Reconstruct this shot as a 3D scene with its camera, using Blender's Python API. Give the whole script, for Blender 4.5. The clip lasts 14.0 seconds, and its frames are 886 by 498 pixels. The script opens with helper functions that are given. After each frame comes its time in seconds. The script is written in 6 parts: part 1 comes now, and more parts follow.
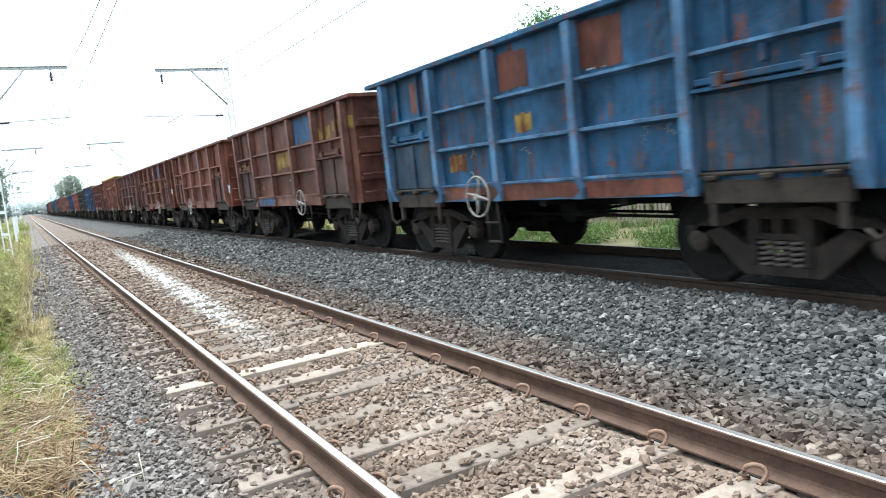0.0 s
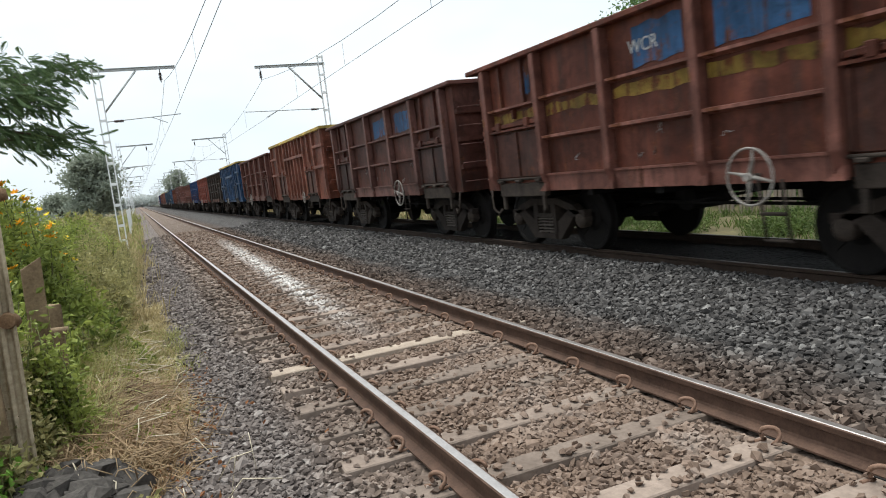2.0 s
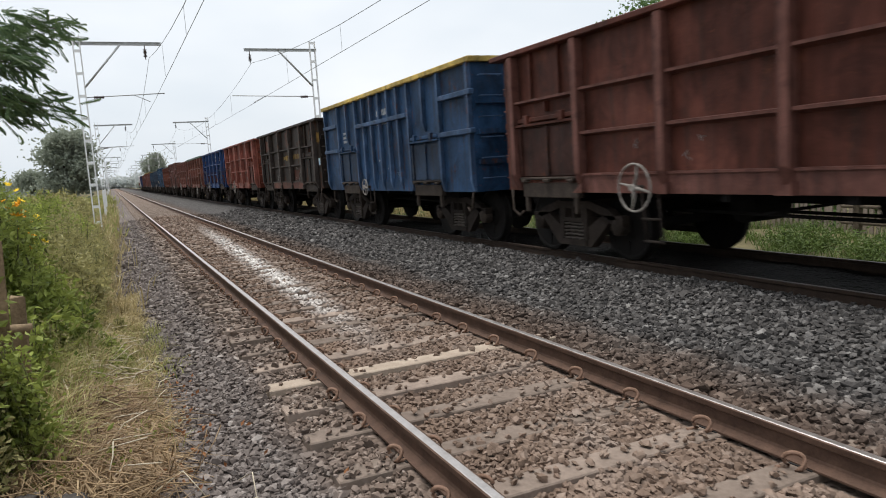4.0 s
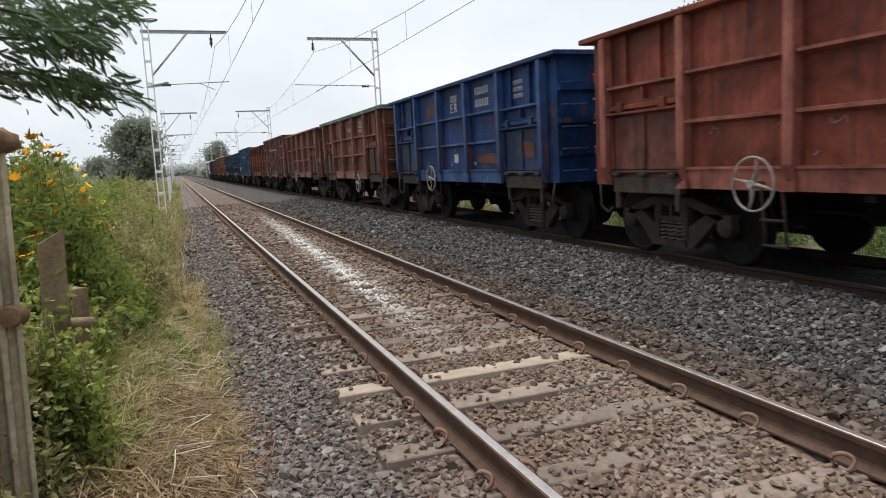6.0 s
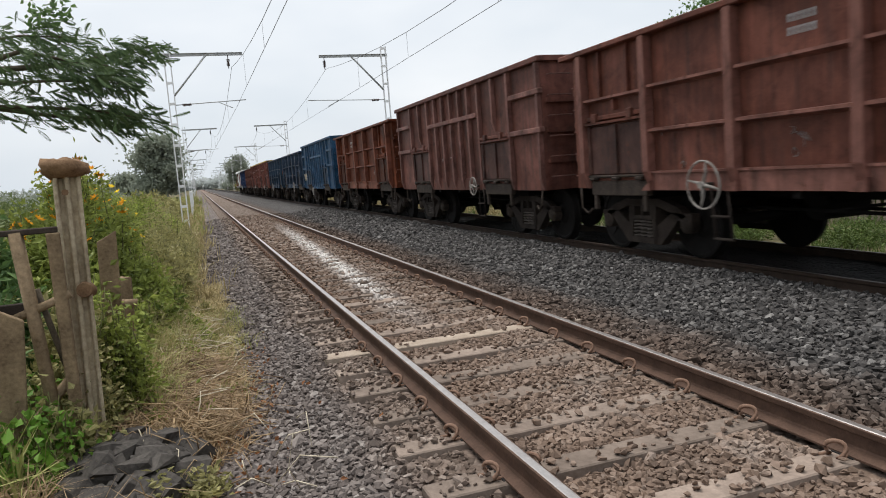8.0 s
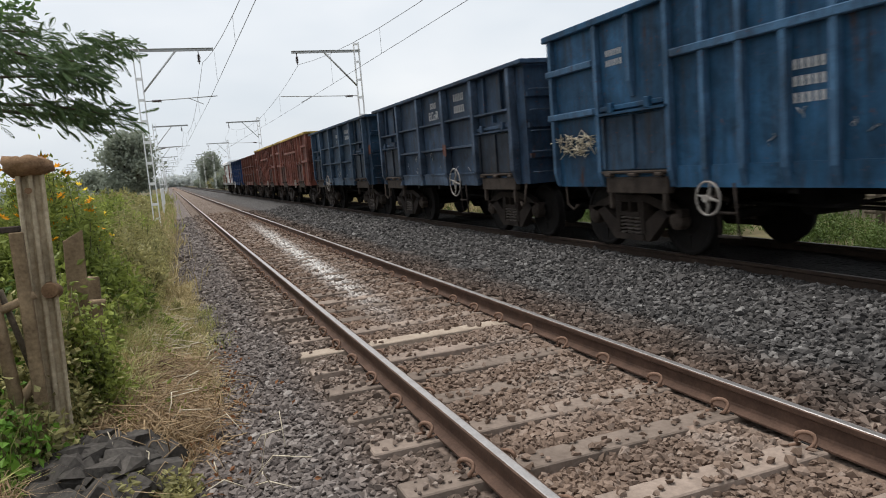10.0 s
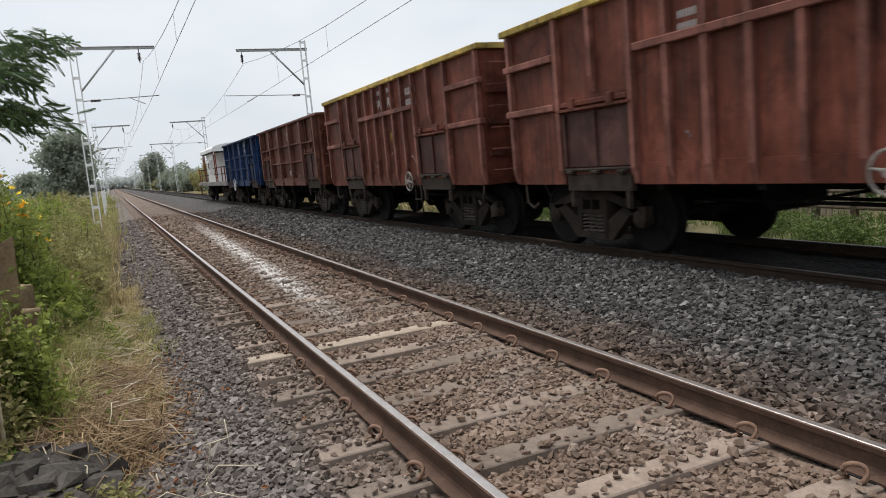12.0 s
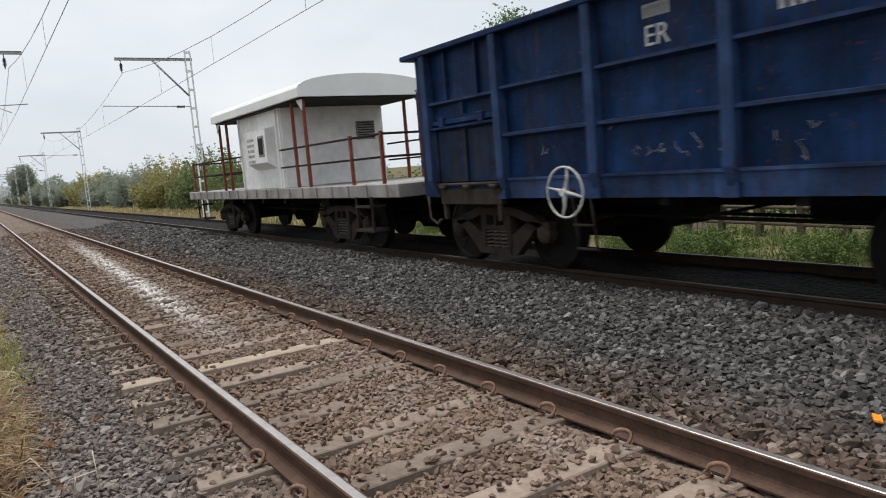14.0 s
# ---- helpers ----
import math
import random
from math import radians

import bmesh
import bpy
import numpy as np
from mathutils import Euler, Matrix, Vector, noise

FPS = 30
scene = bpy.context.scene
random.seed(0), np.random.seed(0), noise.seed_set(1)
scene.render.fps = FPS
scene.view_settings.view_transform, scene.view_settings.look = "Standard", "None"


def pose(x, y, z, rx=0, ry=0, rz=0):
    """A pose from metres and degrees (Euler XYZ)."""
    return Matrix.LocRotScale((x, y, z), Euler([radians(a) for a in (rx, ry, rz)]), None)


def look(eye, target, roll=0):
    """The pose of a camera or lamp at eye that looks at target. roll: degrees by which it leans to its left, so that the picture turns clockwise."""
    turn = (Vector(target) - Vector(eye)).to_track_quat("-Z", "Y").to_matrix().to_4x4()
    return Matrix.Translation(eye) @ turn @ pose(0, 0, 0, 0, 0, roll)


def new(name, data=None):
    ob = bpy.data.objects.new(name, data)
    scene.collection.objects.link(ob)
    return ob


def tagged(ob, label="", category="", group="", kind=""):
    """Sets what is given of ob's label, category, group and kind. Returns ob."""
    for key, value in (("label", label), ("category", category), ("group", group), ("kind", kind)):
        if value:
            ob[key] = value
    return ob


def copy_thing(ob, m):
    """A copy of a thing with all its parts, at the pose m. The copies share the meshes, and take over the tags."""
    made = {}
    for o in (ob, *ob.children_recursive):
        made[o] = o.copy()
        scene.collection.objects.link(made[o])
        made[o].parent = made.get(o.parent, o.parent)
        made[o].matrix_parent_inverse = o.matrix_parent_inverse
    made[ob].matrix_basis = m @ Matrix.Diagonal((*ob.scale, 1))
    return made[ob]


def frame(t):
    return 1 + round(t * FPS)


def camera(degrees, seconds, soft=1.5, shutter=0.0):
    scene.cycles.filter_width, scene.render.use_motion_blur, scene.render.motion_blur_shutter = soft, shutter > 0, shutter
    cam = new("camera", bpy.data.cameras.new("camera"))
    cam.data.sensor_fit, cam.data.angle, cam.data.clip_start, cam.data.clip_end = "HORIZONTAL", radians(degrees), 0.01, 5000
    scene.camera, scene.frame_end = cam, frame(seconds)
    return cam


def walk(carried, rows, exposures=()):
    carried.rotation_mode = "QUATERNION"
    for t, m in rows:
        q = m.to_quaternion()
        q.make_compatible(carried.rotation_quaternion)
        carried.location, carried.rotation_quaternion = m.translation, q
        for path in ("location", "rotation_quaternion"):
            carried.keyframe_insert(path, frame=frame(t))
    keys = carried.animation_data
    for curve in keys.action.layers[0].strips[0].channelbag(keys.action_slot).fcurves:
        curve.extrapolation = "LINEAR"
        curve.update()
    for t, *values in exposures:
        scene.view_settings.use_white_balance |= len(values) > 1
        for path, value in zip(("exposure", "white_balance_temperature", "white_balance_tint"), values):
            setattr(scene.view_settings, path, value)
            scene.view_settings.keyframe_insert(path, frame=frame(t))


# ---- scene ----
cam = camera(63.7, 14.0, soft=1.0, shutter=0.12)
PATH = [
    (0.0, look((-2.228, -0.032, 1.572), (-1.236, 1.69, 1.348), -6.0)),
    (0.5, look((-2.261, -0.006, 1.59), (-1.44, 1.804, 1.365), -6.2)),
    (1.0, look((-2.288, 0.006, 1.568), (-1.605, 1.874, 1.359), -7.4)),
    (1.5, look((-2.26, 0.011, 1.569), (-1.493, 1.846, 1.354), -7.2)),
    (2.0, look((-2.28, 0.009, 1.562), (-1.513, 1.842, 1.339), -6.8)),
    (3.5, look((-2.3, 0.15, 1.555), (-1.5, 1.98, 1.335), -6.4)),
    (4.3, pose(-2.361, 1.700, 1.546, 83.09, 2.38, -24.76)),
    (4.5, pose(-2.361, 2.000, 1.546, 83.31, 2.61, -23.84)),
    (5.0, pose(-2.361, 2.200, 1.546, 83.44, 2.58, -22.45)),
    (5.5, pose(-2.361, 2.200, 1.546, 82.44, 3.06, -22.08)),
    (6.0, pose(-2.361, 1.560, 1.546, 82.84, 2.95, -20.52)),
    (6.5, pose(-2.361, 0.214, 1.546, 84.08, 3.72, -19.50)),
    (7.0, pose(-2.361, 0.014, 1.546, 83.69, 4.19, -18.78)),
    (9.5, look((-2.361, 0.014, 1.546), (-1.691, 1.885, 1.317), -4.7)),
    (10.0, look((-2.341, 0.032, 1.545), (-1.645, 1.892, 1.306), -4.6)),
    (10.5, look((-2.321, 0.042, 1.544), (-1.594, 1.888, 1.295), -4.8)),
    (11.0, look((-2.319, 0.036, 1.557), (-1.576, 1.877, 1.315), -4.7)),
    (11.5, look((-2.309, 0.046, 1.556), (-1.531, 1.873, 1.315), -5.0)),
    (12.0, look((-2.297, 0.05, 1.552), (-1.478, 1.857, 1.298), -5.1)),
    (12.5, look((-2.294, 0.048, 1.551), (-1.446, 1.841, 1.294), -5.0)),
    (13.0, look((-2.28, 0.041, 1.554), (-1.397, 1.818, 1.309), -4.9)),
    (13.5, look((-2.261, 0.028, 1.556), (-1.301, 1.768, 1.325), -4.8)),
    (14.0, look((-2.232, 0.028, 1.554), (-1.153, 1.695, 1.316), -4.7)),
]
EXPOSURES = [(0.0, 1.45, 5750, 0), (0.5, 0.72, 5700, -1), (1.0, 0.66, 5850, 1), (2.0, 0.5, 6350, 6), (4.5, 0.27, 6500, 10), (6.0, 0.3, 6500, 10), (7.0, 0.24, 6500, 10), (14.0, 0.15, 6500, 10)]
walk(cam, PATH, EXPOSURES)

# ---- sky and light: a high overcast ----
SUN_DIR = Vector((-0.1, 0.24, 0.95)).normalized()
world = bpy.data.worlds.new("sky")
scene.world = world
world.use_nodes = True
wn, wl = world.node_tree.nodes, world.node_tree.links
bg = wn["Background"]
sky = wn.new("ShaderNodeTexSky")
sky.sky_type = "NISHITA"
sky.sun_disc = False
sky.sun_elevation = math.asin(SUN_DIR.z)
sky.sun_rotation = math.atan2(SUN_DIR.x, SUN_DIR.y)
sky.air_density, sky.dust_density, sky.ozone_density = 1.0, 4.0, 1.0
cloud_noise = wn.new("ShaderNodeTexNoise")
cloud_noise.inputs["Scale"].default_value = 2.2
cloud_noise.inputs["Detail"].default_value = 4.0
cloud_map = wn.new("ShaderNodeMapping")
cloud_map.inputs["Scale"].default_value = (1.0, 1.0, 2.4)
cloud_co = wn.new("ShaderNodeTexCoord")
cloud_ramp = wn.new("ShaderNodeValToRGB")
cloud_ramp.color_ramp.elements[0].position, cloud_ramp.color_ramp.elements[0].color = 0.3, (6.3, 6.9, 7.5, 1)
cloud_ramp.color_ramp.elements[1].position, cloud_ramp.color_ramp.elements[1].color = 0.72, (8.6, 8.8, 9.0, 1)
cloud_mix = wn.new("ShaderNodeMixRGB")
cloud_mix.inputs[0].default_value = 0.88
wl.new(cloud_co.outputs["Generated"], cloud_map.inputs["Vector"])
wl.new(cloud_map.outputs["Vector"], cloud_noise.inputs["Vector"])
wl.new(cloud_noise.outputs["Fac"], cloud_ramp.inputs["Fac"])
wl.new(sky.outputs["Color"], cloud_mix.inputs[1])
wl.new(cloud_ramp.outputs["Color"], cloud_mix.inputs[2])
wl.new(cloud_mix.outputs["Color"], bg.inputs["Color"])
bg.inputs["Strength"].default_value = 0.105

sun_data = bpy.data.lights.new("sun", "SUN")
sun_data.energy, sun_data.angle, sun_data.color = 2.85, radians(40), (1.0, 0.97, 0.92)
sun = new("sun", sun_data)
sun.matrix_world = look(SUN_DIR * 100, (0, 0, 0))


# ---- materials ----
def nodes_of(m):
    m.use_nodes = True
    return m.node_tree.nodes, m.node_tree.links, m.node_tree.nodes["Principled BSDF"]


def noise_node(n, l, co, scale, detail=4.0, rough=0.6, dist=0.0):
    t = n.new("ShaderNodeTexNoise")
    t.inputs["Scale"].default_value = scale
    t.inputs["Detail"].default_value = detail
    t.inputs["Roughness"].default_value = rough
    t.inputs["Distortion"].default_value = dist
    l.new(co, t.inputs["Vector"])
    return t.outputs["Fac"]


def ramp_node(n, l, fac, stops):
    r = n.new("ShaderNodeValToRGB")
    while len(r.color_ramp.elements) < len(stops):
        r.color_ramp.elements.new(0.5)
    for e, (p, c) in zip(r.color_ramp.elements, stops):
        e.position, e.color = p, (*c, 1) if len(c) == 3 else c
    l.new(fac, r.inputs["Fac"])
    return r.outputs["Color"]


def mix_node(n, l, fac, a, b, mode="MIX"):
    m = n.new("ShaderNodeMixRGB")
    m.blend_type = mode
    for socket, value in zip(m.inputs, (fac, a, b)):
        if isinstance(value, (int, float)):
            socket.default_value = value
        elif isinstance(value, tuple):
            socket.default_value = (*value, 1)
        else:
            l.new(value, socket)
    return m.outputs["Color"]


def coords(n, l, kind="Object", seed=0.0, stretch=(1, 1, 1)):
    c = n.new("ShaderNodeTexCoord")
    mp = n.new("ShaderNodeMapping")
    mp.inputs["Location"].default_value = (seed * 3.7, seed * 5.1, seed * 2.3)
    mp.inputs["Scale"].default_value = stretch
    l.new(c.outputs[kind], mp.inputs["Vector"])
    return mp.outputs["Vector"]


def bump_node(n, l, height, strength, distance, shader):
    b = n.new("ShaderNodeBump")
    b.inputs["Strength"].default_value, b.inputs["Distance"].default_value = strength, distance
    l.new(height, b.inputs["Height"])
    l.new(b.outputs["Normal"], shader.inputs["Normal"])


def surface(name, dark, light, scale=8.0, rough=0.7, bump=0.3, metal=0.0, fine=60.0, island=0.0, vary=0.0):
    """A surface of two tones at two scales, with fine relief; island and vary shift its value from piece to piece."""
    m = bpy.data.materials.new(name)
    n, l, s = nodes_of(m)
    co = coords(n, l)
    big, small = noise_node(n, l, co, scale), noise_node(n, l, co, fine, 3.0)
    f = mix_node(n, l, 0.4, big, small)
    col = ramp_node(n, l, f, [(0.3, dark), (0.7, light)])
    if island or vary:
        source = n.new("ShaderNodeNewGeometry").outputs["Random Per Island"] if island else n.new("ShaderNodeObjectInfo").outputs["Random"]
        a = island or vary
        v = ramp_node(n, l, source, [(0.0, (1 - a,) * 3), (1.0, (1 + a * 0.6,) * 3)])
        col = mix_node(n, l, 1.0, col, v, "MULTIPLY")
    l.new(col, s.inputs["Base Color"])
    s.inputs["Roughness"].default_value, s.inputs["Metallic"].default_value = rough, metal
    s.inputs["Specular IOR Level"].default_value = 0.5 if rough < 0.6 else 0.15
    bump_node(n, l, f, bump, 0.02, s)
    return m


def leafy(name, dark, light, rough=0.55, glow=0.25):
    """Leaves that differ one from another, and let some light through."""
    m = bpy.data.materials.new(name)
    n, l, s = nodes_of(m)
    g = n.new("ShaderNodeNewGeometry").outputs["Random Per Island"]
    mid = tuple((a + b) / 2 for a, b in zip(dark, light))
    col = ramp_node(n, l, g, [(0.0, dark), (0.55, mid), (1.0, light)])
    big = noise_node(n, l, coords(n, l), 3.0)
    col = mix_node(n, l, 0.5, col, ramp_node(n, l, big, [(0.35, dark), (0.65, light)]))
    l.new(col, s.inputs["Base Color"])
    s.inputs["Roughness"].default_value = rough
    s.inputs["Specular IOR Level"].default_value = 0.25
    tr = n.new("ShaderNodeBsdfTranslucent")
    l.new(col, tr.inputs["Color"])
    mx = n.new("ShaderNodeMixShader")
    mx.inputs["Fac"].default_value = glow
    l.new(s.outputs["BSDF"], mx.inputs[1])
    l.new(tr.outputs["BSDF"], mx.inputs[2])
    l.new(mx.outputs["Shader"], n["Material Output"].inputs["Surface"])
    return m


def paint(name, base, seed, rust=0.5, rust_col=(0.13, 0.045, 0.022), grime=(0.03, 0.026, 0.024), dirt=0.6, fade=1.75):
    """Old wagon paint: faded patches, rust blooms, streaks that run down, and grime."""
    m = bpy.data.materials.new(name)
    n, l, s = nodes_of(m)
    co = coords(n, l, "Object", seed)
    streak_co = coords(n, l, "Object", seed + 0.7, (3.0, 5.5, 0.5))
    big = noise_node(n, l, co, 0.9, 3.0)
    mid = noise_node(n, l, co, 3.6, 6.0, 0.7)
    streak = noise_node(n, l, streak_co, 1.4, 5.0, 0.6)
    fine = noise_node(n, l, co, 45.0, 4.0)
    pale = tuple(min(1.0, c * fade + 0.005) for c in base)
    deep = tuple(c * 0.62 for c in base)
    col = ramp_node(n, l, big, [(0.3, deep), (0.5, base), (0.75, pale)])
    f = mix_node(n, l, 0.5, mid, streak)
    lo = 0.66 - 0.22 * rust
    rmask = ramp_node(n, l, f, [(lo, (0, 0, 0)), (lo + 0.07, (1, 1, 1))])
    rtone = ramp_node(n, l, fine, [(0.3, tuple(c * 0.55 for c in rust_col)), (0.7, tuple(c * 1.35 for c in rust_col))])
    col = mix_node(n, l, rmask, col, rtone)
    gmask = ramp_node(n, l, streak, [(0.5, (0, 0, 0)), (0.72, (dirt,) * 3)])
    col = mix_node(n, l, gmask, col, grime)
    blotch = noise_node(n, l, co, 2.1, 7.0, 0.72, 0.6)
    col = mix_node(n, l, 0.8, col, ramp_node(n, l, blotch, [(0.32, (0.45,) * 3), (0.48, (1.05,) * 3), (0.68, (1.6,) * 3)]), "MULTIPLY")
    runs = noise_node(n, l, coords(n, l, "Object", seed + 1.9, (4.0, 11.0, 0.35)), 1.6, 5.0, 0.65)
    col = mix_node(n, l, 0.6, col, ramp_node(n, l, runs, [(0.3, (0.55,) * 3), (0.5, (1.05,) * 3), (0.75, (1.25,) * 3)]), "MULTIPLY")
    chips = noise_node(n, l, co, 13.0, 6.0, 0.8)
    col = mix_node(n, l, ramp_node(n, l, chips, [(0.61, (0, 0, 0)), (0.66, (0.8,) * 3)]), col, rtone)
    col = mix_node(n, l, 0.35, col, ramp_node(n, l, fine, [(0.2, (0.55,) * 3), (0.8, (1.4,) * 3)]), "MULTIPLY")
    l.new(col, s.inputs["Base Color"])
    s.inputs["Specular IOR Level"].default_value = 0.12
    rr = ramp_node(n, l, rmask, [(0.0, (0.55,) * 3), (1.0, (0.85,) * 3)])
    l.new(rr, s.inputs["Roughness"])
    bump_node(n, l, mix_node(n, l, 0.5, mid, fine), 0.25, 0.02, s)
    return m


def ballast_surface(name, stone):
    """Crushed stone: brown under the near track, blue-grey on the far shoulder, lime spilt along the near track."""
    m = bpy.data.materials.new(name)
    n, l, s = nodes_of(m)
    geo = n.new("ShaderNodeNewGeometry")
    pos = geo.outputs["Position"]
    sep = n.new("ShaderNodeSeparateXYZ")
    l.new(pos, sep.inputs[0])

    def math_node(op, a, b=0.0, clamp=False):
        q = n.new("ShaderNodeMath")
        q.operation, q.use_clamp = op, clamp
        for socket, value in zip(q.inputs, (a, b)):
            if isinstance(value, (int, float)):
                socket.default_value = value
            else:
                l.new(value, socket)
        return q.outputs[0]

    wob = noise_node(n, l, pos, 0.9, 4.0)
    fine = noise_node(n, l, pos, 30.0, 4.0)
    patch = noise_node(n, l, pos, 1.7, 5.0, 0.7)
    if stone:
        tone = geo.outputs["Random Per Island"]
    else:
        v = n.new("ShaderNodeTexVoronoi")
        v.inputs["Scale"].default_value = 17.0
        l.new(pos, v.inputs["Vector"])
        bw = n.new("ShaderNodeRGBToBW")
        l.new(v.outputs["Color"], bw.inputs[0])
        tone = bw.outputs[0]
    brown = ramp_node(n, l, tone, [(0.0, (0.082, 0.062, 0.05)), (0.5, (0.164, 0.123, 0.1)), (0.88, (0.225, 0.175, 0.145)), (1.0, (0.3, 0.25, 0.215))])
    blue = ramp_node(n, l, tone, [(0.0, (0.036, 0.034, 0.033)), (0.6, (0.09, 0.084, 0.081)), (0.93, (0.148, 0.14, 0.135)), (1.0, (0.24, 0.23, 0.22))])
    earth = ramp_node(n, l, patch, [(0.35, (0.17, 0.112, 0.08)), (0.7, (0.26, 0.178, 0.128))])
    inside = math_node("MULTIPLY", math_node("LESS_THAN", math_node("ABSOLUTE", sep.outputs[0]), 0.8), math_node("SMOOTH_MIN", 0.75, patch))
    brown = mix_node(n, l, inside, brown, earth)
    side = math_node("ADD", sep.outputs[0], math_node("MULTIPLY", wob, 1.1))
    shoulder = math_node("MULTIPLY", math_node("SUBTRACT", side, 1.9), 1.1, True)
    slate = ramp_node(n, l, tone, [(0.0, (0.08, 0.066, 0.06)), (0.55, (0.16, 0.135, 0.123)), (0.93, (0.225, 0.196, 0.18)), (1.0, (0.3, 0.27, 0.25))])
    outer = math_node("MULTIPLY", math_node("SUBTRACT", math_node("SUBTRACT", -1.0, sep.outputs[0]), math_node("MULTIPLY", wob, 0.5)), 3.0, True)
    brown = mix_node(n, l, outer, brown, slate)
    col = mix_node(n, l, shoulder, brown, blue)
    # shade under the train, painted as near-black stone between its rails
    train_shade = math_node("MULTIPLY", math_node("SUBTRACT", 1.02, math_node("ABSOLUTE", math_node("SUBTRACT", sep.outputs[0], 5.23))), 5.0, True)
    col = mix_node(n, l, math_node("MULTIPLY", train_shade, 0.97), col, (0.009, 0.008, 0.0075))
    # darker stone between the two tracks
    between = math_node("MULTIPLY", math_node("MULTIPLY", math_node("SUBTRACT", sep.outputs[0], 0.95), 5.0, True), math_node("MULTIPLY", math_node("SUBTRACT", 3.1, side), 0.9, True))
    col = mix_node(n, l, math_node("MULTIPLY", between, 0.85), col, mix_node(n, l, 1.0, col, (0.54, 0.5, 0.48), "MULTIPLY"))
    # lime
    off = math_node("ABSOLUTE", math_node("SUBTRACT", sep.outputs[0], math_node("MULTIPLY", math_node("SUBTRACT", sep.outputs[1], 12.0), 0.03)))
    band = math_node("SUBTRACT", 1.0, math_node("MULTIPLY", off, 3.4), True)
    along = math_node("MULTIPLY", math_node("MULTIPLY", math_node("SUBTRACT", sep.outputs[1], 7.0), 0.22, True), math_node("MULTIPLY", math_node("SUBTRACT", 30.0, sep.outputs[1]), 0.1, True))
    lime = math_node("MULTIPLY", math_node("MULTIPLY", band, along), math_node("MULTIPLY", math_node("SUBTRACT", patch, 0.25), 8.0, True), True)
    col = mix_node(n, l, lime, col, (0.66, 0.63, 0.6))
    near = math_node("MULTIPLY", math_node("MULTIPLY", math_node("SUBTRACT", 0.75, math_node("ABSOLUTE", math_node("ADD", sep.outputs[0], -0.25))), 1.6, True), math_node("MULTIPLY", math_node("SUBTRACT", patch, 0.5), 3.0, True))
    col = mix_node(n, l, math_node("MULTIPLY", near, 0.5), col, (0.42, 0.4, 0.38))
    col = mix_node(n, l, 0.5, col, ramp_node(n, l, fine, [(0.25, (0.6,) * 3), (0.75, (1.4,) * 3)]), "MULTIPLY")
    if not stone:
        dist = n.new("ShaderNodeTexVoronoi")
        dist.inputs["Scale"].default_value = 17.0
        l.new(pos, dist.inputs["Vector"])
        bump_node(n, l, math_node("SUBTRACT", 1.0, dist.outputs["Distance"]), 1.0, 0.05, s)
    else:
        bump_node(n, l, fine, 0.4, 0.01, s)
    l.new(col, s.inputs["Base Color"])
    s.inputs["Roughness"].default_value = 0.9
    s.inputs["Specular IOR Level"].default_value = 0.15
    return m


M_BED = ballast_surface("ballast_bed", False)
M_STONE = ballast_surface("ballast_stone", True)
M_EARTH = surface("verge_soil", (0.055, 0.045, 0.027), (0.16, 0.14, 0.07), 0.6, 0.95, 0.6, fine=9.0)
M_CONC = surface("sleeper_concrete", (0.135, 0.104, 0.085), (0.3, 0.238, 0.196), 3.5, 0.9, 0.6, fine=24.0, vary=0.3)
M_CONC_PALE = surface("sleeper_concrete_pale", (0.23, 0.18, 0.14), (0.43, 0.355, 0.285), 5.0, 0.9, 0.4)
M_RAIL = surface("rail_rust", (0.05, 0.03, 0.022), (0.125, 0.076, 0.055), 6.0, 0.75, 0.3, 0.1)
M_RAILTOP = surface("rail_worn_steel", (0.36, 0.33, 0.31), (0.6, 0.56, 0.53), 9.0, 0.32, 0.1, 0.8)
# darker rust tone for the two rails that carry the train
M_RAILDARK = surface("rail_oily", (0.02, 0.014, 0.011), (0.06, 0.04, 0.03), 6.0, 0.75, 0.3, 0.1)
M_RAILDULL = surface("rail_brown_top", (0.05, 0.034, 0.026), (0.11, 0.08, 0.062), 3.0, 0.5, 0.1, 0.4)
M_CLIP = surface("clip_rust", (0.12, 0.068, 0.045), (0.26, 0.165, 0.12), 30.0, 0.8, 0.3)
# grime taken down to near black: under-train shade is in the colour too
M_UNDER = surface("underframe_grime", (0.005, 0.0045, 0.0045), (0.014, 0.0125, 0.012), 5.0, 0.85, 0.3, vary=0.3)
M_BOGIE = surface("bogie_grime", (0.01, 0.008, 0.007), (0.055, 0.042, 0.035), 4.0, 0.85, 0.4, vary=0.4)
M_SPRING = surface("spring_steel", (0.04, 0.033, 0.03), (0.13, 0.11, 0.097), 12.0, 0.65, 0.2)
# steel toned near black, with the shade below the wagons painted in
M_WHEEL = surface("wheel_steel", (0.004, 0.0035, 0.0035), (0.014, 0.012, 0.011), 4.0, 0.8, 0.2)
M_BRACKET = surface("bracket_dusty", (0.02, 0.016, 0.014), (0.075, 0.058, 0.047), 6.0, 0.85, 0.3, vary=0.4)
M_HANDWHEEL_WHITE = surface("handwheel_white", (0.4, 0.39, 0.38), (0.7, 0.69, 0.68), 10.0, 0.6, 0.2)
M_HANDWHEEL = surface("handwheel_pale", (0.14, 0.125, 0.11), (0.4, 0.37, 0.34), 10.0, 0.6, 0.2)
M_MAST = surface("mast_white_paint", (0.72, 0.73, 0.74), (0.88, 0.88, 0.88), 2.0, 0.6, 0.1)
M_ARM = surface("arm_steel", (0.3, 0.31, 0.31), (0.52, 0.53, 0.53), 3.0, 0.6, 0.1, 0.3)
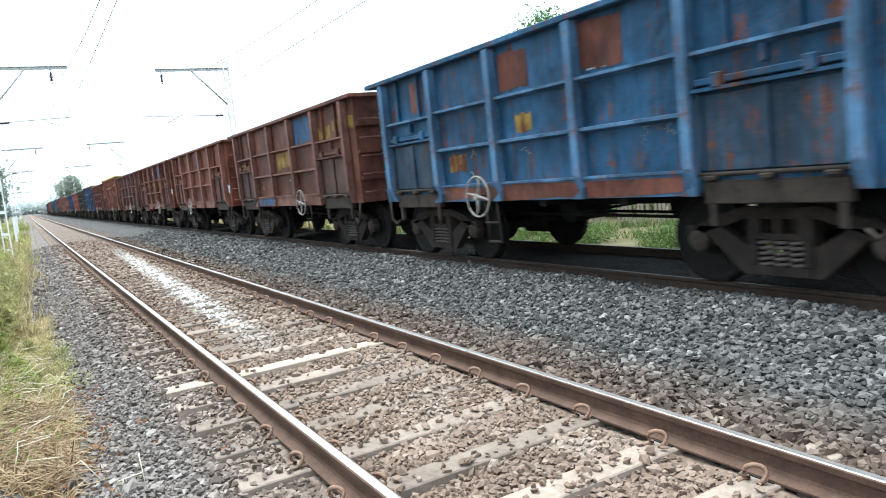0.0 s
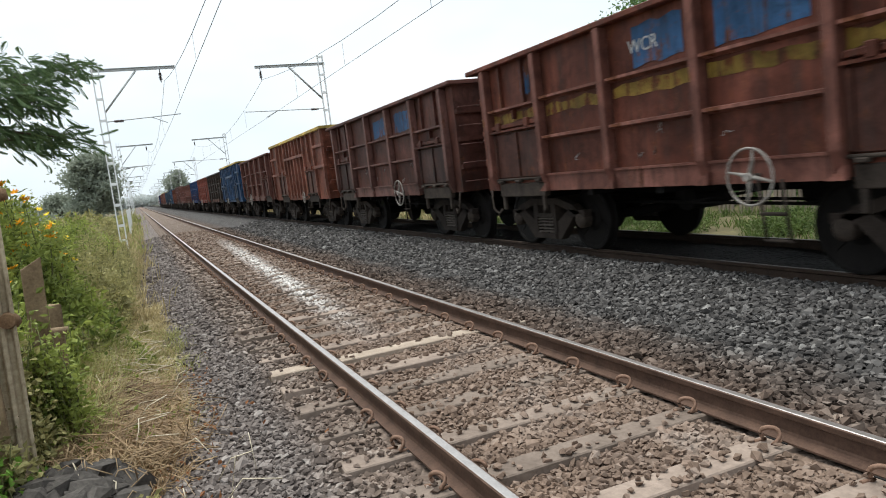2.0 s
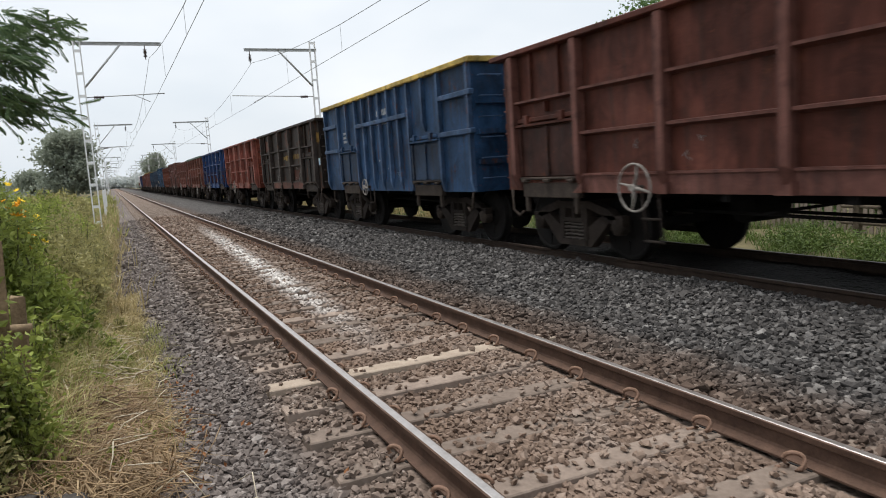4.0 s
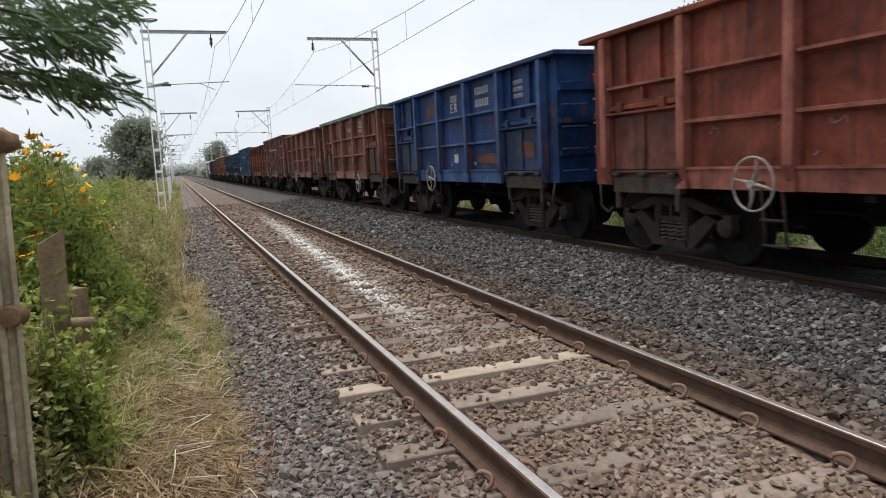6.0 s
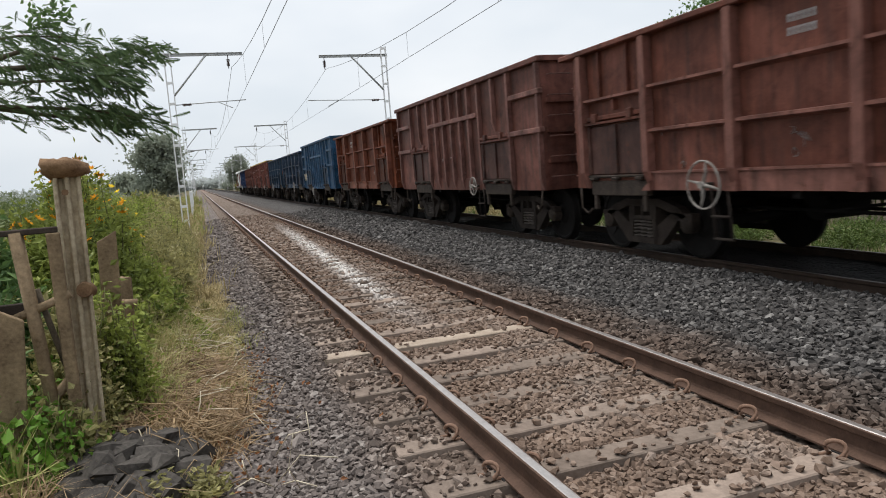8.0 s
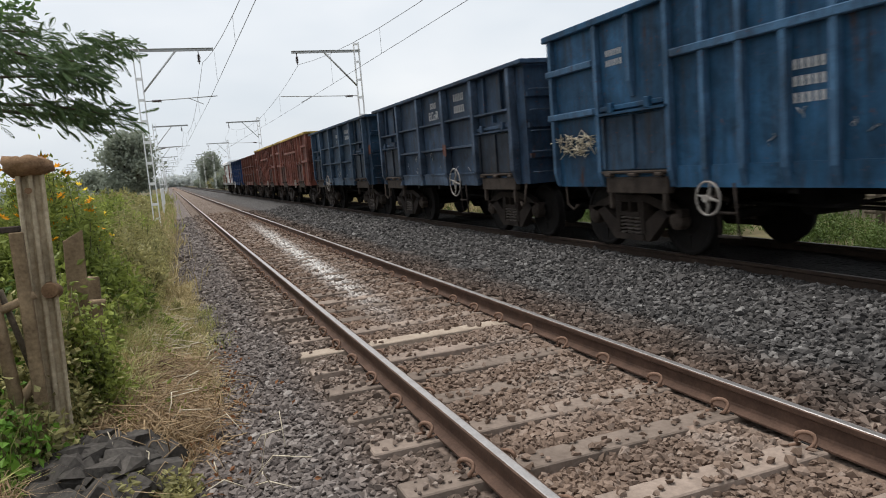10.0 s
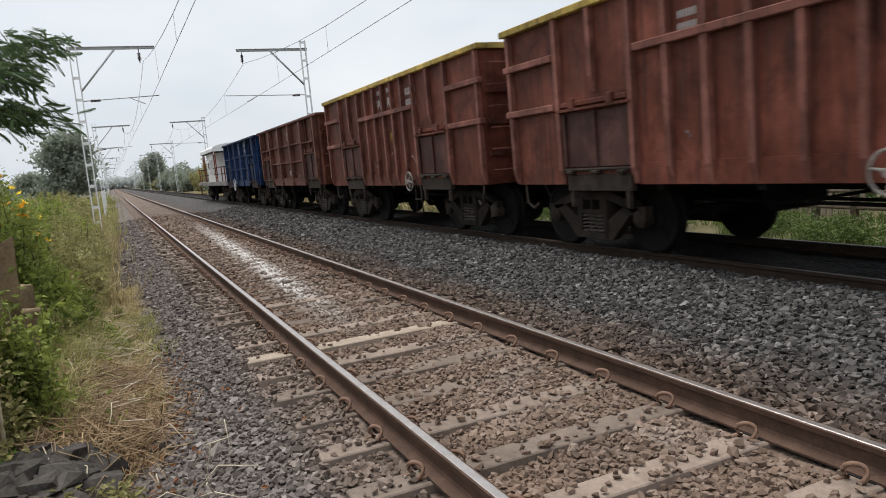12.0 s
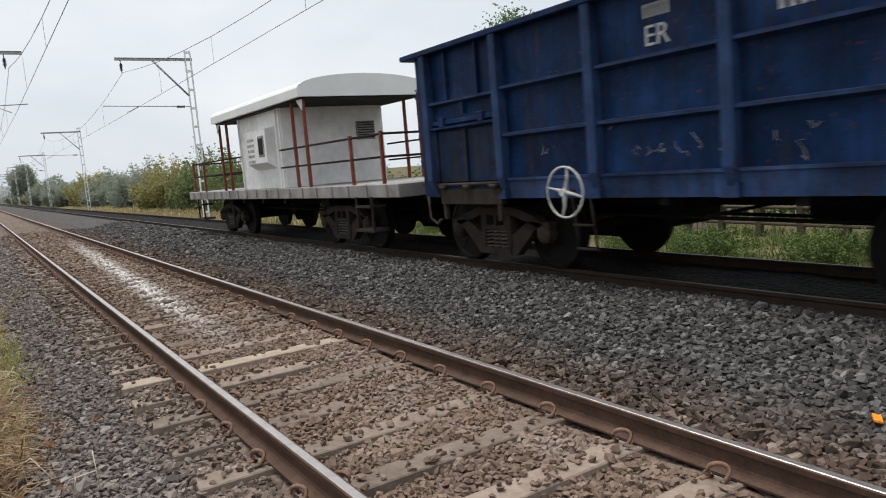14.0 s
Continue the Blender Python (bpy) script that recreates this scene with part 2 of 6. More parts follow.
M_INSUL = surface("insulator_brown", (0.035, 0.022, 0.02), (0.07, 0.045, 0.04), 9.0, 0.25, 0.05)
M_WIRE = surface("wire_copper", (0.12, 0.12, 0.12), (0.22, 0.22, 0.22), 3.0, 0.5, 0.05, 0.5)
M_WOOD = surface("weathered_wood", (0.1, 0.07, 0.043), (0.34, 0.25, 0.155), 7.0, 0.9, 0.6, fine=40)
M_POST = surface("old_post", (0.2, 0.155, 0.1), (0.62, 0.53, 0.38), 5.0, 0.9, 0.6, fine=30)
M_CAP = surface("rusted_cap", (0.09, 0.05, 0.028), (0.3, 0.19, 0.11), 9.0, 0.9, 0.5)
M_ROCK = surface("dark_rock", (0.02, 0.018, 0.0165), (0.125, 0.112, 0.1), 3.0, 0.9, 0.7, fine=30)
M_BARK = surface("bark", (0.05, 0.04, 0.03), (0.14, 0.115, 0.085), 6.0, 0.95, 0.6)
M_STEM = surface("green_stem", (0.06, 0.07, 0.025), (0.17, 0.17, 0.07), 8.0, 0.8, 0.2)
M_LEAF = leafy("shrub_leaf", (0.07, 0.105, 0.022), (0.44, 0.5, 0.12), glow=0.4)
M_LEAF_DARK = leafy("dark_leaf", (0.04, 0.085, 0.028), (0.16, 0.26, 0.08), glow=0.35)
M_LEAF_OLIVE = leafy("olive_leaf", (0.12, 0.115, 0.045), (0.5, 0.46, 0.2), glow=0.4)
M_LEAF_LIME = leafy("lime_leaf", (0.08, 0.19, 0.02), (0.22, 0.38, 0.06))
M_FROND = leafy("feathery_leaf", (0.04, 0.08, 0.035), (0.14, 0.2, 0.08), glow=0.25)
M_FAR_LEAF = leafy("far_leaf", (0.08, 0.12, 0.045), (0.24, 0.28, 0.115))
# distance haze is put into the next two leaf colours
M_MIST_TINT_LEAF = leafy("misty_leaf", (0.42, 0.45, 0.44), (0.56, 0.58, 0.56), glow=0.5)
M_HAZE_TINT_LEAF = leafy("hazy_leaf", (0.24, 0.27, 0.215), (0.35, 0.38, 0.305), rough=0.9, glow=0.45)
M_GRASS_DRY = leafy("dry_grass", (0.2, 0.155, 0.07), (0.64, 0.53, 0.28))
M_BANK_GRASS = leafy("bank_grass", (0.04, 0.07, 0.018), (0.17, 0.24, 0.06))
M_GRASS_BROWN = leafy("brown_grass", (0.2, 0.13, 0.075), (0.52, 0.38, 0.22))
M_DEAD = leafy("dead_stalk", (0.1, 0.062, 0.04), (0.3, 0.2, 0.12))
M_LITTER = leafy("fallen_leaf", (0.16, 0.06, 0.025), (0.38, 0.17, 0.07))
M_GRASS_GREEN = leafy("green_grass", (0.18, 0.195, 0.055), (0.45, 0.44, 0.17))
M_FLOWER = surface("flower_orange", (0.75, 0.27, 0.01), (0.9, 0.48, 0.02), 20, 0.6, 0.1)
M_YELLOW = surface("flower_yellow", (0.75, 0.5, 0.03), (0.9, 0.68, 0.06), 20, 0.6, 0.1)
M_WHITE = surface("white_paint_dusty", (0.6, 0.585, 0.57), (0.9, 0.89, 0.88), 1.3, 0.6, 0.1, fine=6.0)
M_ROOF = surface("white_roof", (0.66, 0.66, 0.65), (0.82, 0.82, 0.81), 1.3, 0.55, 0.1)
M_SOLE_GREY = surface("grey_sole_bar", (0.13, 0.12, 0.115), (0.42, 0.4, 0.38), 2.0, 0.7, 0.2)
M_REDBAR = surface("red_lead_bar", (0.12, 0.035, 0.027), (0.26, 0.075, 0.05), 6.0, 0.7, 0.2)
M_DARK = surface("dark_opening", (0.012, 0.012, 0.012), (0.03, 0.03, 0.03), 6.0, 0.8, 0.1)
M_LETTER = surface("letter_white", (0.3, 0.3, 0.3), (0.58, 0.57, 0.56), 14.0, 0.7, 0.1)
M_STENCIL = surface("worn_stencil", (0.05, 0.05, 0.05), (0.62, 0.61, 0.6), 5.0, 0.7, 0.1, fine=16.0)
M_YPATCH = paint("yellow_patch", (0.2, 0.13, 0.028), 60, 0.8, dirt=0.8, fade=1.3)
M_BPATCH = paint("blue_patch", (0.026, 0.07, 0.15), 61, 0.65, dirt=0.8, fade=1.4)
M_RPATCH = paint("red_patch", (0.1, 0.038, 0.027), 62, 0.5, dirt=0.7, fade=1.3)
M_STRAW = surface("straw", (0.4, 0.34, 0.24), (0.7, 0.63, 0.5), 20.0, 0.8, 0.2)
M_STICKER = surface("torn_sticker", (0.25, 0.5, 0.68), (0.8, 0.86, 0.9), 9.0, 0.5, 0.1, fine=14)
M_FENCE_BK = surface("grey_pickets", (0.12, 0.1, 0.08), (0.36, 0.3, 0.25), 4.0, 0.9, 0.4, island=0.35)
M_ORANGE = surface("orange_scrap", (0.75, 0.22, 0.02), (0.9, 0.34, 0.04), 15.0, 0.6, 0.2)


# ---- mesh helpers ----
def part(name, bm, material, parent=None, label="", kind=""):
    me = bpy.data.meshes.new(name)
    bm.to_mesh(me)
    bm.free()
    me.materials.append(material)
    ob = new(name, me)
    ob.parent = parent
    return tagged(ob, label, kind=kind)


def again(ob, parent=None, m=None, material=None):
    """The same mesh once more, as an object of its own."""
    c = new(ob.name.split(".")[0], ob.data)
    c.parent = parent
    if m is not None:
        c.matrix_basis = m
    if material is not None:
        c.material_slots[0].link = "OBJECT"
        c.material_slots[0].material = material
    return c


def thing(name, label, category, group="", m=None):
    ob = new(name)
    ob.empty_display_size = 0.2
    if m is not None:
        ob.matrix_basis = m
    return tagged(ob, label, category, group)


def mesh_np(name, verts, faces, material, parent=None, label="", kind="", smooth=False):
    """A mesh from arrays: all faces with the same number of corners."""
    verts, faces = np.asarray(verts, dtype=np.float32), np.asarray(faces, dtype=np.int32)
    me = bpy.data.meshes.new(name)
    me.vertices.add(len(verts))
    me.vertices.foreach_set("co", verts.ravel())
    me.loops.add(faces.size)
    me.loops.foreach_set("vertex_index", faces.ravel())
    me.polygons.add(len(faces))
    me.polygons.foreach_set("loop_start", np.arange(len(faces), dtype=np.int32) * faces.shape[1])
    me.polygons.foreach_set("use_smooth", np.full(len(faces), smooth))
    me.update(calc_edges=True)
    me.materials.append(material)
    ob = new(name, me)
    ob.parent = parent
    return tagged(ob, label, kind=kind)


def box(bm, x0, x1, y0, y1, z0, z1, m=None, bevel=0.0):
    vs = [bm.verts.new((x, y, z)) for x in (x0, x1) for y in (y0, y1) for z in (z0, z1)]
    if m is not None:
        for v in vs:
            v.co = m @ v.co
    fs = [bm.faces.new([vs[i] for i in q]) for q in ((0, 1, 3, 2), (4, 6, 7, 5), (0, 4, 5, 1), (2, 3, 7, 6), (0, 2, 6, 4), (1, 5, 7, 3))]
    if bevel:
        edges = {e for f in fs for e in f.edges}
        bmesh.ops.bevel(bm, geom=list(edges), offset=bevel, segments=1, affect="EDGES")
    return bm


def boxed(*a, **k):
    return box(bmesh.new(), *a, **k)


def prism(bm, outline, axis, a, b):
    """An outline of (u, v) pulled along an axis from a to b."""
    def put(u, v, w):
        return {"x": (w, u, v), "y": (u, w, v), "z": (u, v, w)}[axis]
    lo = [bm.verts.new(put(u, v, a)) for u, v in outline]
    hi = [bm.verts.new(put(u, v, b)) for u, v in outline]
    k = len(outline)
    bm.faces.new(lo[::-1])
    bm.faces.new(hi)
    for i in range(k):
        bm.faces.new((lo[i], lo[(i + 1) % k], hi[(i + 1) % k], hi[i]))
    bmesh.ops.recalc_face_normals(bm, faces=bm.faces)
    return bm


def tube(bm, pts, radii, seg=8, closed=False):
    pts = [Vector(p) for p in pts]
    if isinstance(radii, (int, float)):
        radii = [radii] * len(pts)
    rings = []
    for i, p in enumerate(pts):
        a = pts[i - 1] if (i or closed) else p
        b = pts[(i + 1) % len(pts)] if (i < len(pts) - 1 or closed) else p
        d = (b - a).normalized()
        u = d.cross(Vector((0.13, 0.21, 1.0)))
        if u.length < 0.2:
            u = d.cross(Vector((1, 0, 0)))
        u.normalize()
        w = d.cross(u)
        rings.append([bm.verts.new(p + (u * math.cos(2 * math.pi * k / seg) + w * math.sin(2 * math.pi * k / seg)) * radii[i]) for k in range(seg)])
    n = len(rings)
    for i in range(n if closed else n - 1):
        r, s = rings[i], rings[(i + 1) % n]
        for k in range(seg):
            f = bm.faces.new((r[k], r[(k + 1) % seg], s[(k + 1) % seg], s[k]))
            f.smooth = True
    if not closed:
        bm.faces.new(rings[0][::-1])
        bm.faces.new(rings[-1])
    return bm


def tubed(*a, **k):
    return tube(bmesh.new(), *a, **k)


def ring(bm, centre, radius, thick, axis="x", n=24, seg=6):
    c = Vector(centre)
    pts = []
    for k in range(n):
        a = 2 * math.pi * k / n
        u, v = radius * math.cos(a), radius * math.sin(a)
        pts.append(c + Vector({"x": (0, u, v), "y": (u, 0, v), "z": (u, v, 0)}[axis]))
    return tube(bm, pts, thick, seg, True)


def lathe(bm, profile, axis_at, n=24):
    """A profile of (distance along x, radius) turned about an x-axis through axis_at (y, z)."""
    rings = [[bm.verts.new((x, axis_at[0] + r * math.cos(2 * math.pi * k / n), axis_at[1] + r * math.sin(2 * math.pi * k / n))) for k in range(n)] for x, r in profile]
    for a, b in zip(rings, rings[1:]):
        for k in range(n):
            bm.faces.new((a[k], a[(k + 1) % n], b[(k + 1) % n], b[k]))
    bm.faces.new(rings[0][::-1])
    bm.faces.new(rings[-1])
    bmesh.ops.recalc_face_normals(bm, faces=bm.faces)
    return bm


def letters(text, size, material, parent, m, name="lettering"):
    cu = bpy.data.curves.new(name, "FONT")
    cu.body, cu.size, cu.extrude, cu.align_x = text, size, 0.002, "CENTER"
    tmp = new(name, cu)
    bpy.context.view_layer.update()
    me = bpy.data.meshes.new_from_object(tmp.evaluated_get(bpy.context.evaluated_depsgraph_get()))
    bpy.data.objects.remove(tmp)
    me.materials.clear()
    me.materials.append(material)
    ob = new(name, me)
    ob.parent = parent
    ob.matrix_basis = m
    return ob


rng = np.random.default_rng(7)


# ---- ground, ballast, rails ----
PROFILE_X = [-2.75, -2.35, -2.0, -1.5, -1.0, 1.0, 1.5, 2.2, 2.7, 3.3, 3.9, 4.25, 6.25, 6.7, 7.3, 8.2]
PROFILE_Z = [-0.46, -0.36, -0.295, -0.235, -0.206, -0.198, -0.215, -0.265, -0.24, -0.12, -0.09, -0.14, -0.14, -0.12, -0.3, -0.58]


def smooth_noise(x, y, seed=0.0):
    return 0.5 * (np.sin(x * 2.1 + 1.3 * np.sin(y * 1.1 + seed)) + np.sin(y * 1.7 + seed * 2 + 0.9 * np.sin(x * 1.9)))


def bed_z(x, y):
    return np.interp(x, PROFILE_X, PROFILE_Z) + 0.018 * smooth_noise(x * 1.6, y * 1.3, 2.0) + 0.012 * smooth_noise(x * 5.3, y * 4.7, 4.0)


def verge_z(x, y):
    left = np.interp(-x, [2.2, 2.8, 3.6, 6.0, 30.0], [-0.42, -0.33, -0.3, -0.35, -0.5])
    z = np.where(x < 3.0, left, -0.52)
    z = np.where((x > -2.2) & (x < 7.6), -0.55, z)
    return z + 0.05 * smooth_noise(x * 0.9, y * 0.8, 1.0) * ((x < -2.6) | (x > 8.4))


def sheet(name, xs, ys, zf, material):
    X, Y = np.meshgrid(xs, ys, indexing="ij")
    V = np.stack([X, Y, zf(X, Y)], -1).reshape(-1, 3)
    nx, ny = len(xs), len(ys)
    i, j = np.meshgrid(np.arange(nx - 1), np.arange(ny - 1), indexing="ij")
    a = (i * ny + j).ravel()
    return mesh_np(name, V, np.stack([a, a + ny, a + ny + 1, a + 1], -1), material, kind="structure", smooth=True)


gx = np.concatenate([[-3000, -1200, -500, -200, -90, -45, -25, -16], np.arange(-12, -2.0, 0.25), np.linspace(-2, 8.3, 6), np.arange(8.5, 18, 0.5), [22, 30, 50, 100, 220, 500, 1200, 3000]])
gy = np.concatenate([[-900, -300, -100, -40, -20], np.arange(-8, 30, 0.3), np.linspace(30, 120, 40), [150, 200, 300, 500, 900, 1600, 3000, 4500]])
tagged(sheet("ground", gx, gy, verge_z, M_EARTH), "flat dry earth with sparse grass beside the line", "ground")
by = np.concatenate([[-60, -30, -15, -8], np.arange(-4, 24, 0.08), np.arange(24, 70, 0.4), np.linspace(70, 300, 60), [400, 600, 900, 1500]])
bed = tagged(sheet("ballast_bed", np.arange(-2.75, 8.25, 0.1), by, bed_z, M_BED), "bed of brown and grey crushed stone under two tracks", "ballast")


def chip_shapes(count):
    """Angular chips: hulls of eight corners spread over a ball."""
    made = []
    while len(made) < count:
        corners = []
        while len(corners) < 8:
            d = rng.normal(size=3)
            d /= np.linalg.norm(d)
            if all(np.linalg.norm(d - c) > 0.72 for c in corners):
                corners.append(d)
        bm = bmesh.new()
        for c in corners:
            bm.verts.new(c * rng.uniform(0.85, 1.1))
        bmesh.ops.convex_hull(bm, input=list(bm.verts))
        bm.verts.index_update()
        tris = [[q.index for q in f.verts] for f in bm.faces]
        if len(tris) == 12 and all(len(t) == 3 for t in tris):
            made.append(([q.co[:] for q in bm.verts], tris))
        bm.free()
    return made


CHIPS = chip_shapes(28)


def stones(y0, y1, step, size, x0=-2.5, x1=4.3, keep=1.0):
    nx, ny = int((x1 - x0) / step), int((y1 - y0) / step)
    x = x0 + (np.arange(nx)[:, None] + rng.uniform(-0.2, 1.2, (nx, ny))) * step
    y = y0 + (np.arange(ny)[None, :] + rng.uniform(-0.2, 1.2, (nx, ny))) * step
    x, y = x.ravel(), y.ravel()
    on_rail = np.abs(np.abs(x) - 0.875) < 0.13
    ph = np.abs(((y - 0.277 + 0.325) % 0.65) - 0.325)
    on_sleeper = (np.abs(x) < 1.4) & (ph < 0.1)
    thin = (x < -2.05) & (rng.random(len(x)) < (-2.05 - x) * 2.0)
    ok = ~on_rail & ~thin & (~on_sleeper | (rng.random(len(x)) < np.where((np.abs(np.round((y - 0.277) / 0.65) - 10) < 0.5) & (x < 1), 0.45, 1.0) * (np.where(x > 1.0, 0.8, np.where(x < -1.1, 0.2, 0.15)) + 0.3 * np.clip((y - 7.5) / 4, 0, 1) + 0.45 * np.clip(smooth_noise(x * 1.9, y * 2.3, 7.0) - 0.1, 0, 0.8)))) & (rng.random(len(x)) < keep)
    x, y, on_sleeper = x[ok], y[ok], on_sleeper[ok]
    k = len(x)
    kind = rng.integers(0, len(CHIPS), k)
    shapes, faces = np.array([c[0] for c in CHIPS]), np.array([c[1] for c in CHIPS])
    v = shapes[kind]
    r = size * rng.lognormal(0, 0.25, (k, 1))
    v = v * (r * rng.uniform(0.75, 1.15, (k, 3)) * (1.05, 0.9, 0.72))[:, None, :]
    turn, tip = rng.uniform(0, 2 * math.pi, k), rng.normal(0, 0.45, k)
    c, d, e, h = np.cos(turn), np.sin(turn), np.cos(tip), np.sin(tip)
    y1, z1 = v[:, :, 1] * e[:, None] - v[:, :, 2] * h[:, None], v[:, :, 1] * h[:, None] + v[:, :, 2] * e[:, None]
    v = np.stack([v[:, :, 0] * c[:, None] - y1 * d[:, None], v[:, :, 0] * d[:, None] + y1 * c[:, None], z1], -1)
    z = np.where(on_sleeper, -0.155, bed_z(x, y) + size * 0.2) + rng.uniform(-0.3, 0.45, k) * size
    v += np.stack([x, y, z], -1)[:, None, :]
    f = (np.arange(k)[:, None, None] * 8 + faces[kind]).reshape(-1, 3)
    return v.reshape(-1, 3), f


sv, sf, at = [], [], 0
for zone in ((0.9, 8.0, 0.0365, 0.0275, -2.5, 1.02), (0.9, 8.0, 0.046, 0.036, 1.02, 4.3), (8.0, 18.0, 0.054, 0.036), (18.0, 40.0, 0.095, 0.05)):
    v, f = stones(*zone)
    sv.append(v), sf.append(f + at)
    at += len(v)
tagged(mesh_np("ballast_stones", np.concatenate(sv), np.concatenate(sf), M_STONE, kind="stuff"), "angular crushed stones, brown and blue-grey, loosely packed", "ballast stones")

RAIL = [(-0.075, -0.165), (0.075, -0.165), (0.075, -0.153), (0.018, -0.135), (0.010, -0.12), (0.010, -0.05), (0.034, -0.036), (0.036, -0.006), (0.03, -0.002), (-0.03, -0.002), (-0.036, -0.006), (-0.034, -0.036), (-0.010, -0.05), (-0.010, -0.12), (-0.018, -0.135), (-0.075, -0.153)]


def rail(x, top, label, side=M_RAIL):
    ob = tagged(part("rail", prism(bmesh.new(), RAIL, "y", -60, 1500), side), label, "rail", "rails", "structure")
    ob.location.x = x
    t = part("running_band", prism(bmesh.new(), [(-0.026, -0.0015), (0.026, -0.0015), (0.021, 0.001), (-0.021, 0.001)], "y", -60, 1500), top, ob, "polished running band")
    return ob


rail(-0.875, M_RAILTOP, "rusty steel rail with a bright worn top on concrete sleepers")
rail(0.875, M_RAILTOP, "rusty steel rail with a bright worn top on concrete sleepers")
rail(5.23 - 0.875, M_RAILDULL, "rusty steel rail in grey ballast, carrying the train", M_RAILDARK)
rail(5.23 + 0.875, M_RAILDULL, "rusty steel rail in grey ballast, carrying the train", M_RAILDARK)


def sleeper_mesh(material):
    bm = bmesh.new()
    prism(bm, [(-0.13, -0.36), (0.13, -0.36), (0.105, -0.166), (-0.105, -0.166)], "x", -1.375, 1.375)
    for v in bm.verts:
        if abs(v.co.x) < 0.01:
            v.co.z -= 0.01
    bmesh.ops.bevel(bm, geom=list(bm.edges), offset=0.008, segments=1, affect="EDGES")
    return part("sleeper", bm, material)


def clip_mesh():
    """A round-bar spring clip that loops over the rail foot."""
    pts = []
    for k in range(15):
        a = -2.2 + 4.7 * k / 14
        pts.append((0.012 + 0.02 * math.sin(k * 0.5), 0.036 * math.sin(a), 0.036 * math.cos(a) + 0.02))
    pts = [(0.055, -0.05, -0.012), (0.02, -0.045, -0.012)] + pts + [(-0.03, 0.02, -0.01), (-0.05, 0.0, -0.008)]
    return part("rail_clip", tubed([(x * 1.3, y * 1.35, z * 1.35) for x, y, z in pts], 0.0125, 6), M_CLIP)


def make_sleepers():
    first = tagged(sleeper_mesh(M_CONC), "grey-brown concrete sleeper half sunk in ballast", "sleeper", "sleepers of the near track", "structure")
    clip = clip_mesh()
    clip.parent = first
    spots = [(-0.985, 180), (-0.765, 0), (0.765, 180), (0.985, 0)]
    clip.matrix_basis = pose(spots[0][0], 0, -0.15, 0, 0, spots[0][1])
    for x, turn in spots[1:]:
        again(clip, first, pose(x, 0, -0.15, 0, 0, turn))
    for x in (-0.875, 0.875):
        part("rail_pad", boxed(x - 0.085, x + 0.085, -0.07, 0.07, -0.168, -0.160), M_DARK, first)
    first.matrix_basis = pose(0, 0.277, 0)
    for k in range(1, 52):
        s = copy_thing(first, pose(0, 0.277 + 0.65 * k, 0, 0, 0, random.uniform(-0.5, 0.5)))
        if k == 10:
            s.material_slots[0].link = "OBJECT"
            s.material_slots[0].material = M_CONC_PALE
            tagged(s, "pale bare concrete sleeper among brown ballast")
    for k in range(-12, 0):
        copy_thing(first, pose(0, 0.277 + 0.65 * k, 0))
    V, F = [], []
    base = np.array([v.co[:] for v in first.data.vertices])
    quads = [list(p.vertices) for p in first.data.polygons if len(p.vertices) == 4]
    for k in range(52, 320):
        F += [[i + len(V) * len(base) for i in q] for q in quads]
        V.append(base + (0, 0.277 + 0.65 * k, 0))
    tagged(mesh_np("distant_sleepers", np.concatenate(V), F, M_CONC, kind="stuff"), "row of concrete sleepers running into the distance", "sleepers")


make_sleepers()


# ---- overhead line ----
def mast_lattice(name, height):
    """Two white channels tied by flat plates."""
    mast = thing(name, "white lattice steel mast carrying the overhead line", "mast", "overhead line masts")
    for dx in (-0.14, 0.14):
        bm = bmesh.new()
        box(bm, dx - 0.012, dx + 0.012, -0.06, 0.06, -0.5, height)
        box(bm, min(dx, dx * 0.72), max(dx, dx * 0.72), -0.06, -0.048, -0.5, height)
        box(bm, min(dx, dx * 0.72), max(dx, dx * 0.72), 0.048, 0.06, -0.5, height)
        part("channel", bm, M_MAST, mast)
    plate = part("tie_plate", boxed(-0.15, 0.15, -0.068, -0.06, -0.06, 0.06), M_MAST, mast)
    plate.location.z = 0.1
    z = 0.75
    while z < height:
        again(plate, mast, pose(0, 0, z))
        z += 0.9
    part("footing", boxed(-0.3, 0.3, -0.3, 0.3, -0.6, -0.28, bevel=0.03), M_CONC, mast, "concrete footing")
    return mast


